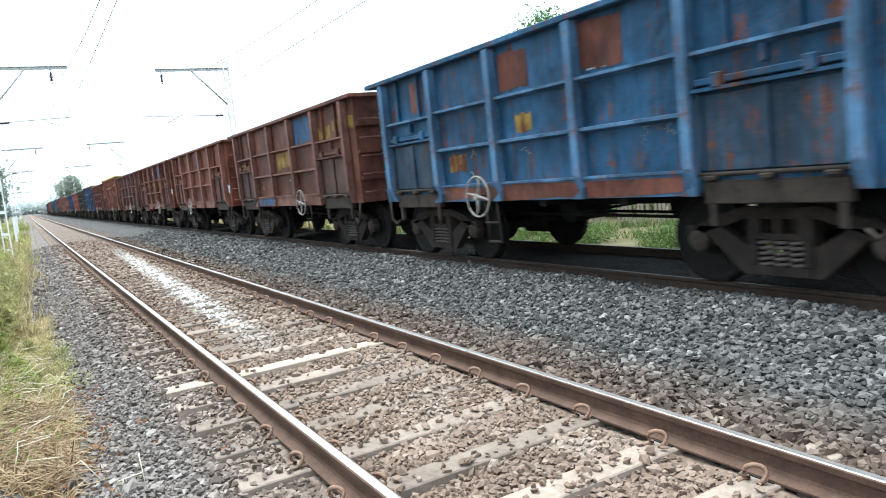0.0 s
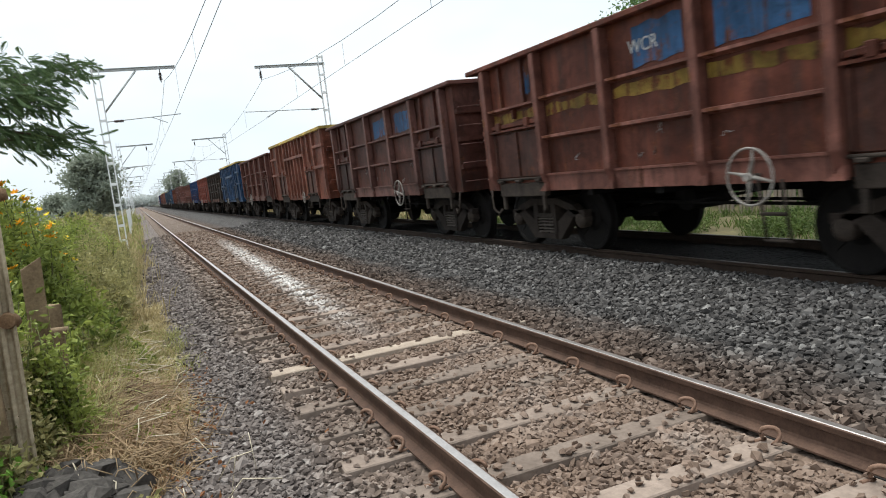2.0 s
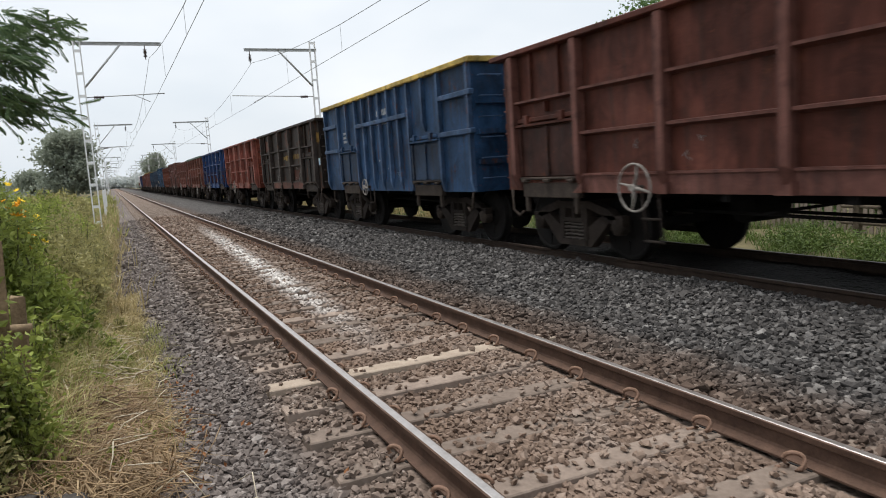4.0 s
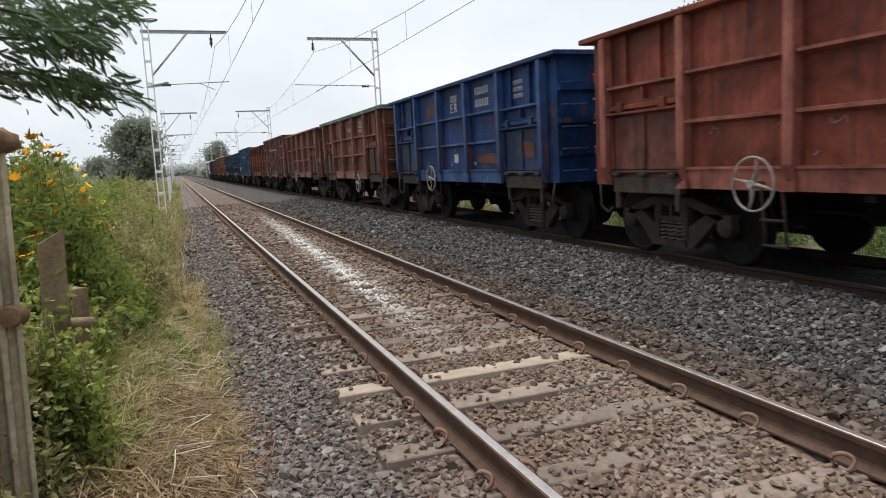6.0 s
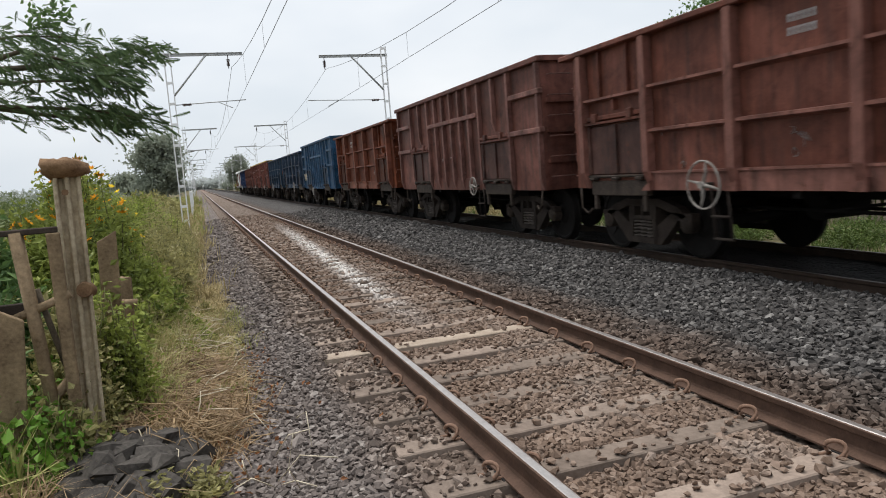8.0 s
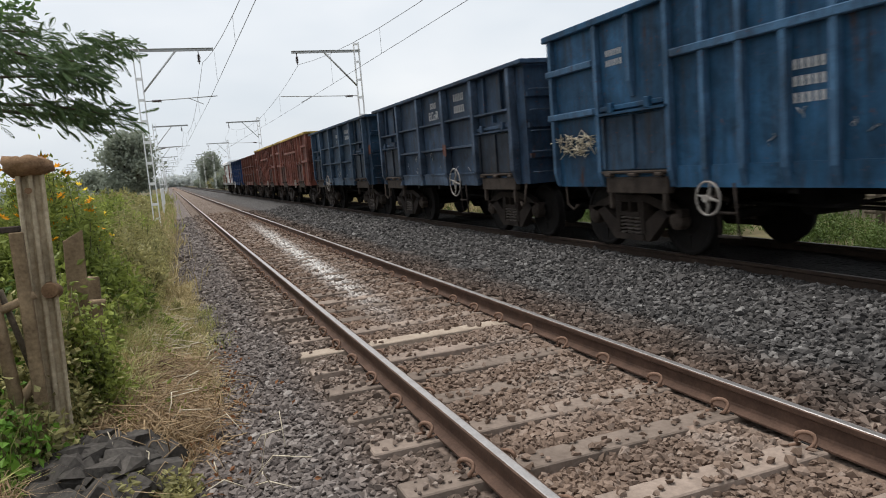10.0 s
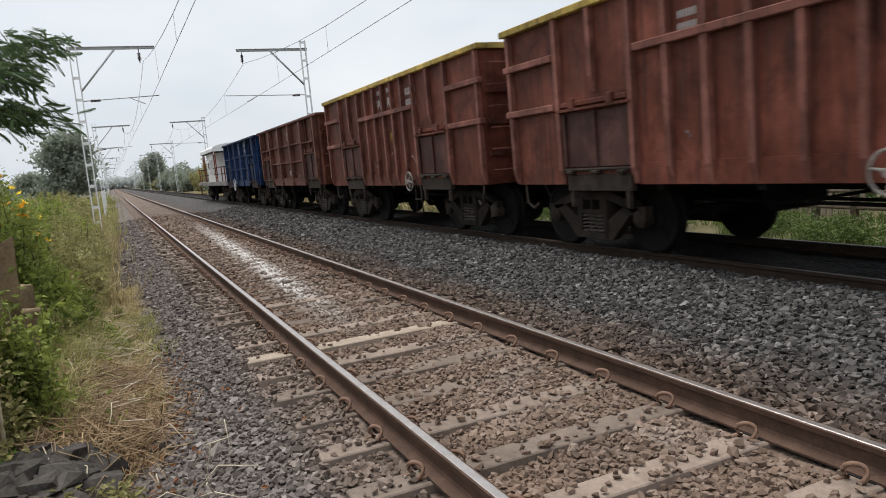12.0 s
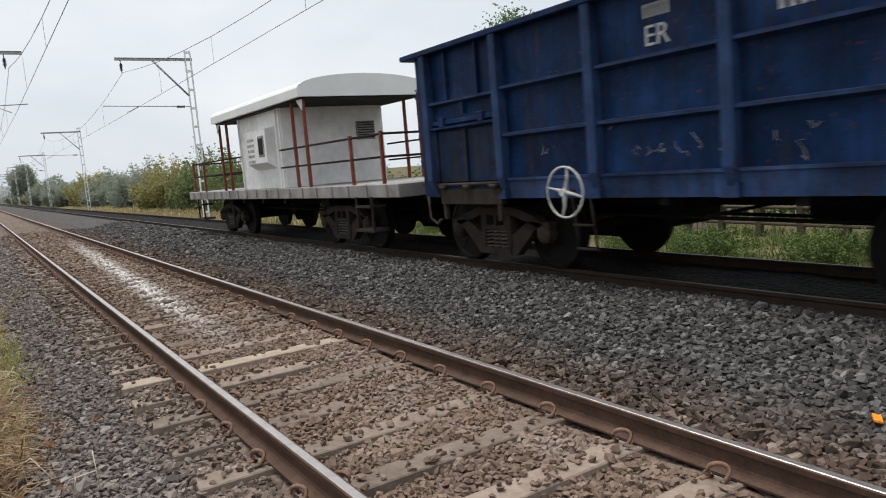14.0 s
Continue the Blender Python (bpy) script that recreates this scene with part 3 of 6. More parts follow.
def cantilever(mast, side, reach, arm_z, tie_z, ins_at, tie_reach):
    """side +1: the arm reaches towards +x."""
    bm = bmesh.new()
    x0, x1 = -0.2 * side, reach * side
    lo, hi = min(x0, x1), max(x0, x1)
    box(bm, lo, hi, -0.05, 0.05, arm_z + 0.05, arm_z + 0.065)
    box(bm, lo, hi, -0.05, 0.05, arm_z - 0.065, arm_z - 0.05)
    box(bm, lo, hi, -0.008, 0.008, arm_z - 0.05, arm_z + 0.05)
    part("top_arm", bm, M_ARM, mast)
    part("brace", tubed([(0.14 * side, -0.03, arm_z - 1.75), (reach * 0.5 * side, -0.03, arm_z - 0.06)], 0.04, 6), M_ARM, mast)
    part("brace", tubed([(0.14 * side, 0.06, arm_z - 1.75), (reach * 0.5 * side, 0.06, arm_z - 0.06)], 0.03, 6), M_ARM, mast)
    cx = ins_at * side
    drop = [(0.06, 0.02), (0.2, 0.02)] + [(0.22 + 0.055 * k + d, r) for k in range(6) for d, r in ((0.0, 0.03), (0.018, 0.085), (0.05, 0.03))] + [(0.56, 0.02), (0.64, 0.02)]
    part("hanging_insulator", tubed([(cx, 0, arm_z - d) for d, _ in drop], [r for _, r in drop], 10), M_INSUL, mast, "brown ribbed porcelain insulator")
    out = [(0.42 + 0.055 * k + d, r) for k in range(7) for d, r in ((0.0, 0.03), (0.018, 0.075), (0.05, 0.03))]
    part("tie_insulator", tubed([(d * side, 0, tie_z) for d, _ in out], [r for _, r in out], 10), M_INSUL, mast, "brown ribbed porcelain insulator")
    part("register_arm", tubed([(0.12 * side, 0, tie_z), (tie_reach * side, 0, tie_z + 0.12)], 0.022, 6), M_ARM, mast)
    part("steady_arm", tubed([(tie_reach * 0.62 * side, 0, tie_z + 0.06), (ins_at * side, 0, tie_z - 0.22)], 0.016, 6), M_ARM, mast)


MAST_YS = [-8.0, 35.2, 78.5, 121, 164, 207, 250, 293, 336]
left_mast = mast_lattice("overhead_mast", 7.7)
cantilever(left_mast, 1, 3.2, 7.36, 5.2, 2.55, 3.15)
left_mast.matrix_basis = pose(-2.98, MAST_YS[0] - 1.3, 0)
right_mast = mast_lattice("overhead_mast", 8.05)
cantilever(right_mast, -1, 3.35, 7.62, 5.35, 3.1, 4.1)
right_mast.matrix_basis = pose(7.5, MAST_YS[0] + 1.5, 0)
tagged(left_mast, "white lattice steel mast beside the near track verge")
for y in MAST_YS[1:]:
    copy_thing(left_mast, pose(-2.98, y - 1.3, 0))
    copy_thing(right_mast, pose(7.5, y + 1.5, 0))


def overhead_wires(x, dy, cat_z, con_z, label):
    cat, con = bmesh.new(), bmesh.new()
    drops, line = [], []
    for a, b in zip(MAST_YS, MAST_YS[1:]):
        pts = []
        for k in range(13):
            u = k / 12
            pts.append((x, a + dy + (b - a) * u, cat_z - 1.2 * 4 * u * (1 - u)))
            if k in (2, 4, 6, 8, 10):
                drops.append((x, a + dy + (b - a) * u, pts[-1][2]))
        line += pts if not line else pts[1:]
    tube(cat, line, 0.009, 5)
    tube(con, [(x + (0.06 if k % 2 else -0.06), y + dy, con_z) for k, y in enumerate(MAST_YS)], 0.008, 5)
    ob = thing("overhead_line", label, "overhead wire")
    part("catenary_wire", cat, M_WIRE, ob)
    part("contact_wire", con, M_WIRE, ob)
    for p in drops[:20]:
        part("dropper", tubed([p, (p[0], p[1], con_z)], 0.005, 4), M_WIRE, ob)


overhead_wires(-0.3, -1.3, 6.78, 5.05, "pair of thin overhead wires above the near track")
overhead_wires(4.45, 1.5, 7.0, 5.15, "pair of thin overhead wires above the train")


# ---- train ----
TRACK_X = 5.23
SPEED = 16.05
PITCH = 10.577
FAR_END = 12.49
HALF = 4.9
P_PLAIN = paint("wagon_red", (0.2, 0.07, 0.045), 1)
P_DOOR = paint("wagon_door", (0.2, 0.07, 0.045), 1)
P_RIB = paint("wagon_rib", (0.2, 0.07, 0.045), 1)


def bogie_parts(wagon, y, wheelbase=2.0):
    """A cast three-piece bogie with coil springs: frame, springs, axle boxes and two wheelsets."""
    bm = bmesh.new()
    for s in (-1, 1):
        x0, x1 = s * 1.02, s * 1.16
        lo, hi = min(x0, x1), max(x0, x1)
        # the cast side frame: top member, two slanted legs, spring seat, pedestals
        prism(bm, [(-1.02, 0.62), (-0.85, 0.74), (-0.42, 0.86), (0.42, 0.86), (0.85, 0.74), (1.02, 0.62), (0.98, 0.56), (0.8, 0.62), (0.4, 0.74), (-0.4, 0.74), (-0.8, 0.62), (-0.98, 0.56)], "x", lo, hi)
        for e in (-1, 1):
            prism(bm, [(e * 0.96, 0.66), (e * 0.7, 0.66), (e * 0.24, 0.4), (e * 0.24, 0.17), (e * 0.42, 0.17)] if e > 0 else [(e * 0.42, 0.17), (e * 0.24, 0.17), (e * 0.24, 0.4), (e * 0.7, 0.66), (e * 0.96, 0.66)], "x", lo, hi)
            box(bm, lo - 0.02, hi + 0.02, e * 0.3 - 0.045, e * 0.3 + 0.045, 0.28, 0.76)
            box(bm, lo, hi, e * 1.0 - 0.14, e * 1.0 + 0.14, 0.55, 0.66)
        box(bm, lo - 0.03, hi + 0.03, -0.32, 0.32, 0.18, 0.27)
        box(bm, lo - 0.03, hi + 0.03, -0.27, 0.27, 0.54, 0.6)
        for q in (-0.23, 0, 0.23):
            box(bm, lo - 0.02, hi + 0.02, q - 0.025, q + 0.025, 0.6, 0.76)
    box(bm, -1.05, 1.05, -0.18, 0.18, 0.6, 0.86)
    box(bm, -0.9, 0.9, -0.6, -0.54, 0.4, 0.5)
    box(bm, -0.9, 0.9, 0.54, 0.6, 0.4, 0.5)
    frame_ob = part("bogie", bm, M_BOGIE, wagon, "grimy cast steel bogie frame")
    frame_ob.location = (0, y, 0)
    coil = []
    for k in range(45):
        a = k * 2 * math.pi / 9
        coil.append((0.08 * math.cos(a), 0.08 * math.sin(a), 0.26 + 0.27 * k / 44))
    one = None
    for s in (-1, 1):
        for dy in (-0.17, 0, 0.17):
            m = pose(s * 1.1, dy, 0)
            if one is None:
                one = part("spring", tubed(coil, 0.019, 5), M_SPRING, frame_ob)
                one.matrix_basis = m
            else:
                again(one, frame_ob, m)
    axle_box = None
    for s in (-1, 1):
        for e in (-1, 1):
            m = pose(s * 1.1, e * wheelbase / 2, 0.5)
            if axle_box is None:
                bm = lathe(bmesh.new(), [(-0.1, 0.13), (0.04, 0.13), (0.07, 0.1), (0.09, 0.05)], (0, 0), 12)
                axle_box = part("axle_box", bm, M_BRACKET, frame_ob)
                axle_box.matrix_basis = m
            else:
                again(axle_box, frame_ob, m if s > 0 else m @ pose(0, 0, 0, 0, 0, 180))
    axle_box.matrix_basis = axle_box.matrix_basis @ pose(0, 0, 0, 0, 0, 180)
    sets = []
    for e in (-1, 1):
        if not sets:
            bm = bmesh.new()
            for s in (-1, 1):
                prof = [(0.80, 0.53), (0.828, 0.53), (0.838, 0.502), (0.93, 0.496), (0.938, 0.46), (0.915, 0.43), (0.90, 0.2), (0.945, 0.12), (0.945, 0.09)]
                lathe(bm, [(s * a, b) for a, b in prof], (0, 0), 32)
                for k in range(3):
                    a = 2 * math.pi * k / 3
                    box(bm, -0.008, 0.008, -0.09, 0.09, -0.03, 0.03, Matrix.Translation((s * 0.91, 0.32 * math.cos(a), 0.32 * math.sin(a))) @ Matrix.Rotation(a, 4, "X"))
            lathe(bm, [(-1.0, 0.075), (1.0, 0.075)], (0, 0), 12)
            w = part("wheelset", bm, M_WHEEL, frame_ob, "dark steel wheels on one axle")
        else:
            w = again(sets[0], frame_ob)
            tagged(w, "dark steel wheels on one axle")
        w.location = (0, e * wheelbase / 2, 0.5)
        sets.append(w)
    return frame_ob


def hand_brake(wagon, y, r=0.3):
    bm = ring(bmesh.new(), (0, 0, 0), r, 0.014, "x", 24, 6)
    for k in range(4):
        a = 2 * math.pi * k / 4 + 0.2
        tube(bm, [(0, 0, 0), (0.02, r * 0.55 * math.cos(a), r * 0.55 * math.sin(a)), (0, r * math.cos(a), r * math.sin(a))], [0.03, 0.019, 0.011], 6)
    tube(bm, [(0.03, 0, 0), (-0.05, 0, 0)], 0.045, 8)
    w = part("handwheel", bm, M_HANDWHEEL, wagon, "pale worn brake handwheel")
    w.location = (-1.66, y, 1.1)
    bm = tubed([(-1.62, y, 1.1), (-1.5, y, 1.1), (-1.35, y, 1.05)], 0.03, 6)
    part("brake_shaft", bm, M_BOGIE, wagon)
    bm = bmesh.new()
    for dy in (-0.28, 0.02):
        tube(bm, [(-1.52, y + dy, 1.05), (-1.55, y + dy - 0.1, 0.4)], 0.018, 5)
    for z in (0.42, 0.7):
        tube(bm, [(-1.55, y - 0.4 + (z - 0.4) * 0.14, z), (-1.55, y - 0.05 + (z - 0.4) * 0.14, z)], 0.02, 5)
    part("brake_step", bm, M_BOGIE, wagon)


def couplers(wagon, half):
    for e in (-1, 1):
        bm = bmesh.new()
        box(bm, -0.12, 0.12, min(e * (half - 0.5), e * (half + 0.3)), max(e * (half - 0.5), e * (half + 0.3)), 0.93, 1.15)
        box(bm, -0.17, 0.17, min(e * (half + 0.22), e * (half + 0.41)), max(e * (half + 0.22), e * (half + 0.41)), 0.86, 1.2, bevel=0.04)
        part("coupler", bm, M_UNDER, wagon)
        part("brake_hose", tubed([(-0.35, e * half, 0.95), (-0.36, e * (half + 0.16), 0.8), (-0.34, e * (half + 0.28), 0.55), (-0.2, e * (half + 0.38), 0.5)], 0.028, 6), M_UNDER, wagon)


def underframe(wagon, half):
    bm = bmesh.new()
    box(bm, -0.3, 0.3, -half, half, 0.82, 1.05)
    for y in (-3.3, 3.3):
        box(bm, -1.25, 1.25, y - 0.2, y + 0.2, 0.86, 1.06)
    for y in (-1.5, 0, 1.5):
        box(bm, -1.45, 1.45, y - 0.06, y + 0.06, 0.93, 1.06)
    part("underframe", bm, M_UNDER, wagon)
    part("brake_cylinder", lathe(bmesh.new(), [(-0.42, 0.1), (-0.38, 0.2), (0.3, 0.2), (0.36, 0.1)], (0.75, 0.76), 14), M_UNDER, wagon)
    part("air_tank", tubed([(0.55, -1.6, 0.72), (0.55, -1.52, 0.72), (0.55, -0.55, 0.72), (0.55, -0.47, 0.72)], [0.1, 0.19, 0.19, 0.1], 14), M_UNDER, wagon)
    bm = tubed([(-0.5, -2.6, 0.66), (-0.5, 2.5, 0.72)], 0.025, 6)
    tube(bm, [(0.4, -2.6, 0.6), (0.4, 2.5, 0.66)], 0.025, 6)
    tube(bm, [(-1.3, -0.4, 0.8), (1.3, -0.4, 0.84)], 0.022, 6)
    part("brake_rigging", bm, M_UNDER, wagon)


def shell(w, half, x, floor_z, top):
    """The open box: side sheets, end sheets and a floor."""
    for s in (-1, 1):
        part("side_sheet", boxed(min(s * x, s * (x - 0.02)), max(s * x, s * (x - 0.02)), -half, half, floor_z, top), P_PLAIN, w)
    for e in (-1, 1):
        part("end_sheet", boxed(-x + 0.02, x - 0.02, min(e * half, e * (half - 0.02)), max(e * half, e * (half - 0.02)), floor_z, top), P_PLAIN, w)
    part("floor_sheet", boxed(-x + 0.02, x - 0.02, -half + 0.02, half - 0.02, floor_z, floor_z + 0.05), P_PLAIN, w)


def rim_frame(bm, half, x, z0, z1, w):
    for s in (-1, 1):
        box(bm, min(s * x, s * (x - w)), max(s * x, s * (x - w)), -half, half, z0, z1, bevel=0.012)
    for e in (-1, 1):
        box(bm, -x + w, x - w, min(e * half, e * (half - w)), max(e * half, e * (half - w)), z0 + 0.003, z1 - 0.003)
    return bm


def end_ladder(wagon, half, top):
    """Rungs and ribs on both end walls."""
    for e in (-1, 1):
        bm = bmesh.new()
        for z in (1.55, 2.1, 2.65):
            box(bm, -1.42, 1.42, min(e * half, e * (half + 0.07)), max(e * half, e * (half + 0.07)), z - 0.045, z + 0.045)
        part("end_rib", bm, P_PLAIN, wagon)
        for z in np.arange(1.25, top - 0.2, 0.37):
            part("rung", tubed([(-1.38, e * (half + 0.05), z), (-1.38, e * (half + 0.15), z), (-0.95, e * (half + 0.15), z), (-0.95, e * (half + 0.05), z)], 0.012, 5), P_RIB, wagon)


def corner_fittings(wagon, half):
    for s in (-1, 1):
        for e in (-1, 1):
            bm = bmesh.new()
            y = e * (half - 0.12)
            tube(bm, [(s * 1.46, y, 1.05), (s * 1.48, y - e * 0.05, 0.72), (s * 1.46, y - e * 0.2, 0.62), (s * 1.44, y - e * 0.3, 0.7)], 0.022, 6)
            part("pull_hook", bm, M_BRACKET, wagon)


def side_door(wagon, s, y0, y1, z0, z1, x, label=""):
    """A drop door with a locking bar above, a hinge bar with three lugs below, and its dusty bracket."""
    lo, hi = min(y0, y1) + 0.03, max(y0, y1) - 0.03

    def slab(bm, d0, d1, a, b, c, e, bevel=0.0):
        box(bm, min(s * (x + d0), s * (x + d1)), max(s * (x + d0), s * (x + d1)), a, b, c, e, bevel=bevel)

    bm = bmesh.new()
    slab(bm, 0.004, 0.035, lo + 0.03, hi - 0.03, z0, z1, 0.008)
    mid = (lo + hi) / 2
    door = part("side_door", bm, P_DOOR, wagon, label)
    for a, half in ((mid, 0.04), (lo + 0.085, 0.035), (hi - 0.085, 0.035)):
        bm = bmesh.new()
        slab(bm, 0.034, 0.07, a - half, a + half, z0 + 0.02, z1)
        part("door_stiffener", bm, P_DOOR, door)
    bm = bmesh.new()
    slab(bm, 0.01, 0.12, lo - 0.02, hi + 0.02, z1 + 0.03, z1 + 0.065)
    slab(bm, 0.01, 0.085, lo + 0.05, hi - 0.05, z1 + 0.09, z1 + 0.16, 0.01)
    for y in (lo + 0.35, hi - 0.35):
        slab(bm, 0.06, 0.13, y - 0.06, y + 0.06, z1 + 0.05, z1 + 0.2, 0.01)
    part("locking_bar", bm, P_PLAIN, door)
    bm = tubed([(s * (x + 0.06), lo, z0 - 0.03), (s * (x + 0.06), hi, z0 - 0.03)], 0.022, 8)
    for y in (lo + 0.2, mid, hi - 0.2):
        box(bm, min(s * (x + 0.02), s * (x + 0.12)), max(s * (x + 0.02), s * (x + 0.12)), y - 0.07, y + 0.07, z0 - 0.09, z0 - 0.04, bevel=0.012)
    part("hinge_bar", bm, M_BRACKET, door)
    bm = bmesh.new()
    slab(bm, -0.06, 0.05, lo + 0.08, hi - 0.08, z0 - 0.33, z0 - 0.1, 0.012)
    for y in (lo + 0.16, hi - 0.16):
        slab(bm, -0.02, 0.045, y - 0.04, y + 0.04, z0 - 0.56, z0 - 0.3, 0.012)
    part("door_bracket", bm, M_BRACKET, door, "dusty grey door stop bracket")
    return door


POSTS_A = (-4.3, -2.57, -0.87, 0.87, 2.57, 4.3)


def wagon_ribbed():
    """Open-top wagon with six posts a side, five bays and two rows of shelf-like ribs."""
    w = thing("open_wagon", "", "railway wagon", "wagons of the train")
    x = 1.44
    shell(w, HALF - 0.2, x, 1.04, 3.2)
    part("rim", rim_frame(bmesh.new(), HALF, 1.6, 3.17, 3.25, 0.16), P_PLAIN, w)
    post = None
    for s in (-1, 1):
        for y in POSTS_A:
            m = pose(0, y, 0, 0, 0, 0 if s > 0 else 180)
            if post is None:
                bm = bmesh.new()
                prism(bm, [(x, 1.04), (x + 0.04, 1.04), (x + 0.15, 1.3), (x + 0.15, 3.17), (x, 3.17)], "y", -0.07, 0.07)
                bmesh.ops.bevel(bm, geom=list(bm.edges), offset=0.01, segments=1, affect="EDGES")
                post = part("side_post", bm, P_RIB, w)
                post.matrix_basis = m
            else:
                again(post, w, m)
    rib = None
    for s in (-1, 1):
        for y in (-1.72, 0.0, 1.72):
            for z in (1.86, 2.47):
                m = pose(0, y, z, 0, 0, 0 if s > 0 else 180)
                if rib is None:
                    bm = bmesh.new()
                    prism(bm, [(x, -0.05), (x + 0.12, -0.02), (x + 0.12, 0.016), (x, 0.03)], "y", -0.78, 0.78)
                    rib = part("side_rib", bm, P_RIB, w)
                    rib.matrix_basis = m
                else:
                    again(rib, w, m)
        for y in (-3.435, 3.435):
            again(rib, w, pose(0, y, 2.44, 0, 0, 0 if s > 0 else 180))
            for dy in (-0.36, 0.4):
                part("short_post", boxed(min(s * x, s * (x + 0.06)), max(s * x, s * (x + 0.06)), y + dy - 0.025, y + dy + 0.025, 2.47, 3.17), P_PLAIN, w)
            part("short_post", boxed(min(s * x, s * (x + 0.08)), max(s * x, s * (x + 0.08)), y - 0.03, y + 0.03, 2.24, 2.4), P_PLAIN, w)
            side_door(w, s, y - 0.86, y + 0.86, 1.26, 2.02, x)
    # sole bars with the little wedge at each post
    for s in (-1, 1):
        bm = bmesh.new()
        box(bm, min(s * x, s * (x + 0.075)), max(s * x, s * (x + 0.075)), -2.5, 2.5, 1.02, 1.26)
        box(bm, min(s * x, s * (x + 0.1)), max(s * x, s * (x + 0.1)), -2.5, 2.5, 1.26, 1.29)
        part("sole_bar", bm, P_RIB, w)
        for y in (-2.57, -0.87, 0.87, 2.57):
            bm = prism(bmesh.new(), [(y - 0.1, 1.16), (y + 0.1, 1.02), (y - 0.1, 1.02)], "x", min(s * (x + 0.08), s * (x + 0.15)), max(s * (x + 0.08), s * (x + 0.15)))
            part("gusset", bm, P_RIB, w)
    end_ladder(w, HALF - 0.2, 3.2)
    underframe(w, HALF - 0.2)
    couplers(w, HALF - 0.15)
    corner_fittings(w, HALF - 0.2)
    hand_brake(w, 1.26)
    for y in (-3.28, 3.28):
        bogie_parts(w, y)
    return w


def wagon_tall():
    """Taller open wagon with close upright ribs, short end shelves and flat middle panels."""
    w = thing("open_wagon", "", "railway wagon", "wagons of the train")
    x, top = 1.49, 3.36
    shell(w, HALF - 0.12, x, 1.0, top)
    part("rim", rim_frame(bmesh.new(), HALF, 1.6, top - 0.02, top + 0.08, 0.13), P_PLAIN, w)
    post = None
    for s in (-1, 1):
        for y in (-4.72, -3.42, -2.62, -1.83, -1.2, -0.6, 0.0, 0.6, 1.2, 1.83, 2.62, 3.42, 4.72):
            low = 2.25 if abs(abs(y) - 2.62) < 0.1 else 1.02
            bm = bmesh.new()
            prism(bm, [(x, low), (x + 0.03, low), (x + 0.085, low + 0.2), (x + 0.085, top - 0.02), (x, top - 0.02)], "y", y - 0.045, y + 0.045)
            if s < 0:
                bmesh.ops.rotate(bm, verts=bm.verts, cent=(0, 0, 0), matrix=Matrix.Rotation(math.pi, 3, "Z"))
            part("side_post", bm, P_RIB, w)
        for y0, y1, z in ((3.5, 4.85, 2.82), (3.5, 4.85, 2.12), (-4.85, -3.5, 2.82), (-4.85, -3.5, 2.12), (-1.75, 1.75, 2.67)):
            part("side_rib", boxed(min(s * x, s * (x + 0.1)), max(s * x, s * (x + 0.1)), y0, y1, z - 0.05, z + 0.05, bevel=0.012), P_RIB, w)
        for y in (-2.62, 2.62):
            side_door(w, s, y - 0.8, y + 0.8, 1.24, 2.0, x)
        part("sole_bar", boxed(min(s * x, s * (x + 0.03)), max(s * x, s * (x + 0.03)), -1.75, 1.75, 1.0, 1.27), P_PLAIN, w)
    end_ladder(w, HALF - 0.12, top)
    underframe(w, HALF - 0.2)
    couplers(w, HALF - 0.15)
    corner_fittings(w, HALF - 0.2)
    hand_brake(w, -1.5, 0.2)
    for y in (-3.28, 3.28):
        bogie_parts(w, y)
    return w


def repaint(w, coat, door, rib, rim=None):
    for o in w.children_recursive:
        for slot in o.material_slots:
            if slot.material in (P_PLAIN, P_DOOR, P_RIB):
                fresh = {P_PLAIN: coat, P_DOOR: door, P_RIB: rib}[slot.material]
                slot.link = "OBJECT"
                slot.material = rim if (rim and o.name.startswith("rim")) else fresh


def patch(w, y0, y1, z0, z1, material, x=1.44, label="painted patch"):
    """A repainted field or a stuck sheet on the visible side."""
    bm = bmesh.new()
    n = 7
    rows = []
    for k in range(n + 1):
        u = k / n
        a, b = random.uniform(-0.03, 0.03), random.uniform(-0.03, 0.03)
        rows.append((y0 + (y1 - y0) * u, z0 + a, z1 + b))
    prism(bm, [(y, z) for y, z, _ in rows] + [(y, z) for y, _, z in rows[::-1]], "x", -x - 0.006, -x + 0.001)
    return part("painted_patch", bm, material, w, label)


def bars(w, y, z, rows, width, h, x=1.44, material=None):
    """Rows of short worn strokes where stencilled figures stand."""
    first = None
    for r in range(rows):
        for k in range(6):
            m = pose(0, y + width / 2 - (k + 0.5) * width / 6, z - r * h * 1.4)
            if first is None:
                d = width / 6 * 0.28
                first = part("stencil_mark", boxed(-x - 0.005, -x + 0.001, -d, d, -h * 0.85, 0), material or M_STENCIL, w, "worn white stencil mark")
                first.matrix_basis = m
            else:
                again(first, w, m)


def scuffs(w, count, seed, x=1.44):
    """Chalk scrawls and scratches."""
    r = random.Random(seed)
    for _ in range(count):
        y, z = r.uniform(-2.4, 2.4), r.uniform(1.35, 1.8)
        pts = [(-x - 0.006, y, z)]
        for _ in range(r.randint(4, 8)):
            q = pts[-1]
            pts.append((-x - 0.006, q[1] + r.uniform(-0.07, 0.07), min(max(q[2] + r.uniform(-0.07, 0.07), 1.32), 1.82)))
        part("chalk_mark", tubed(pts, 0.0045, 5), M_STENCIL, w, "white chalk scrawl")


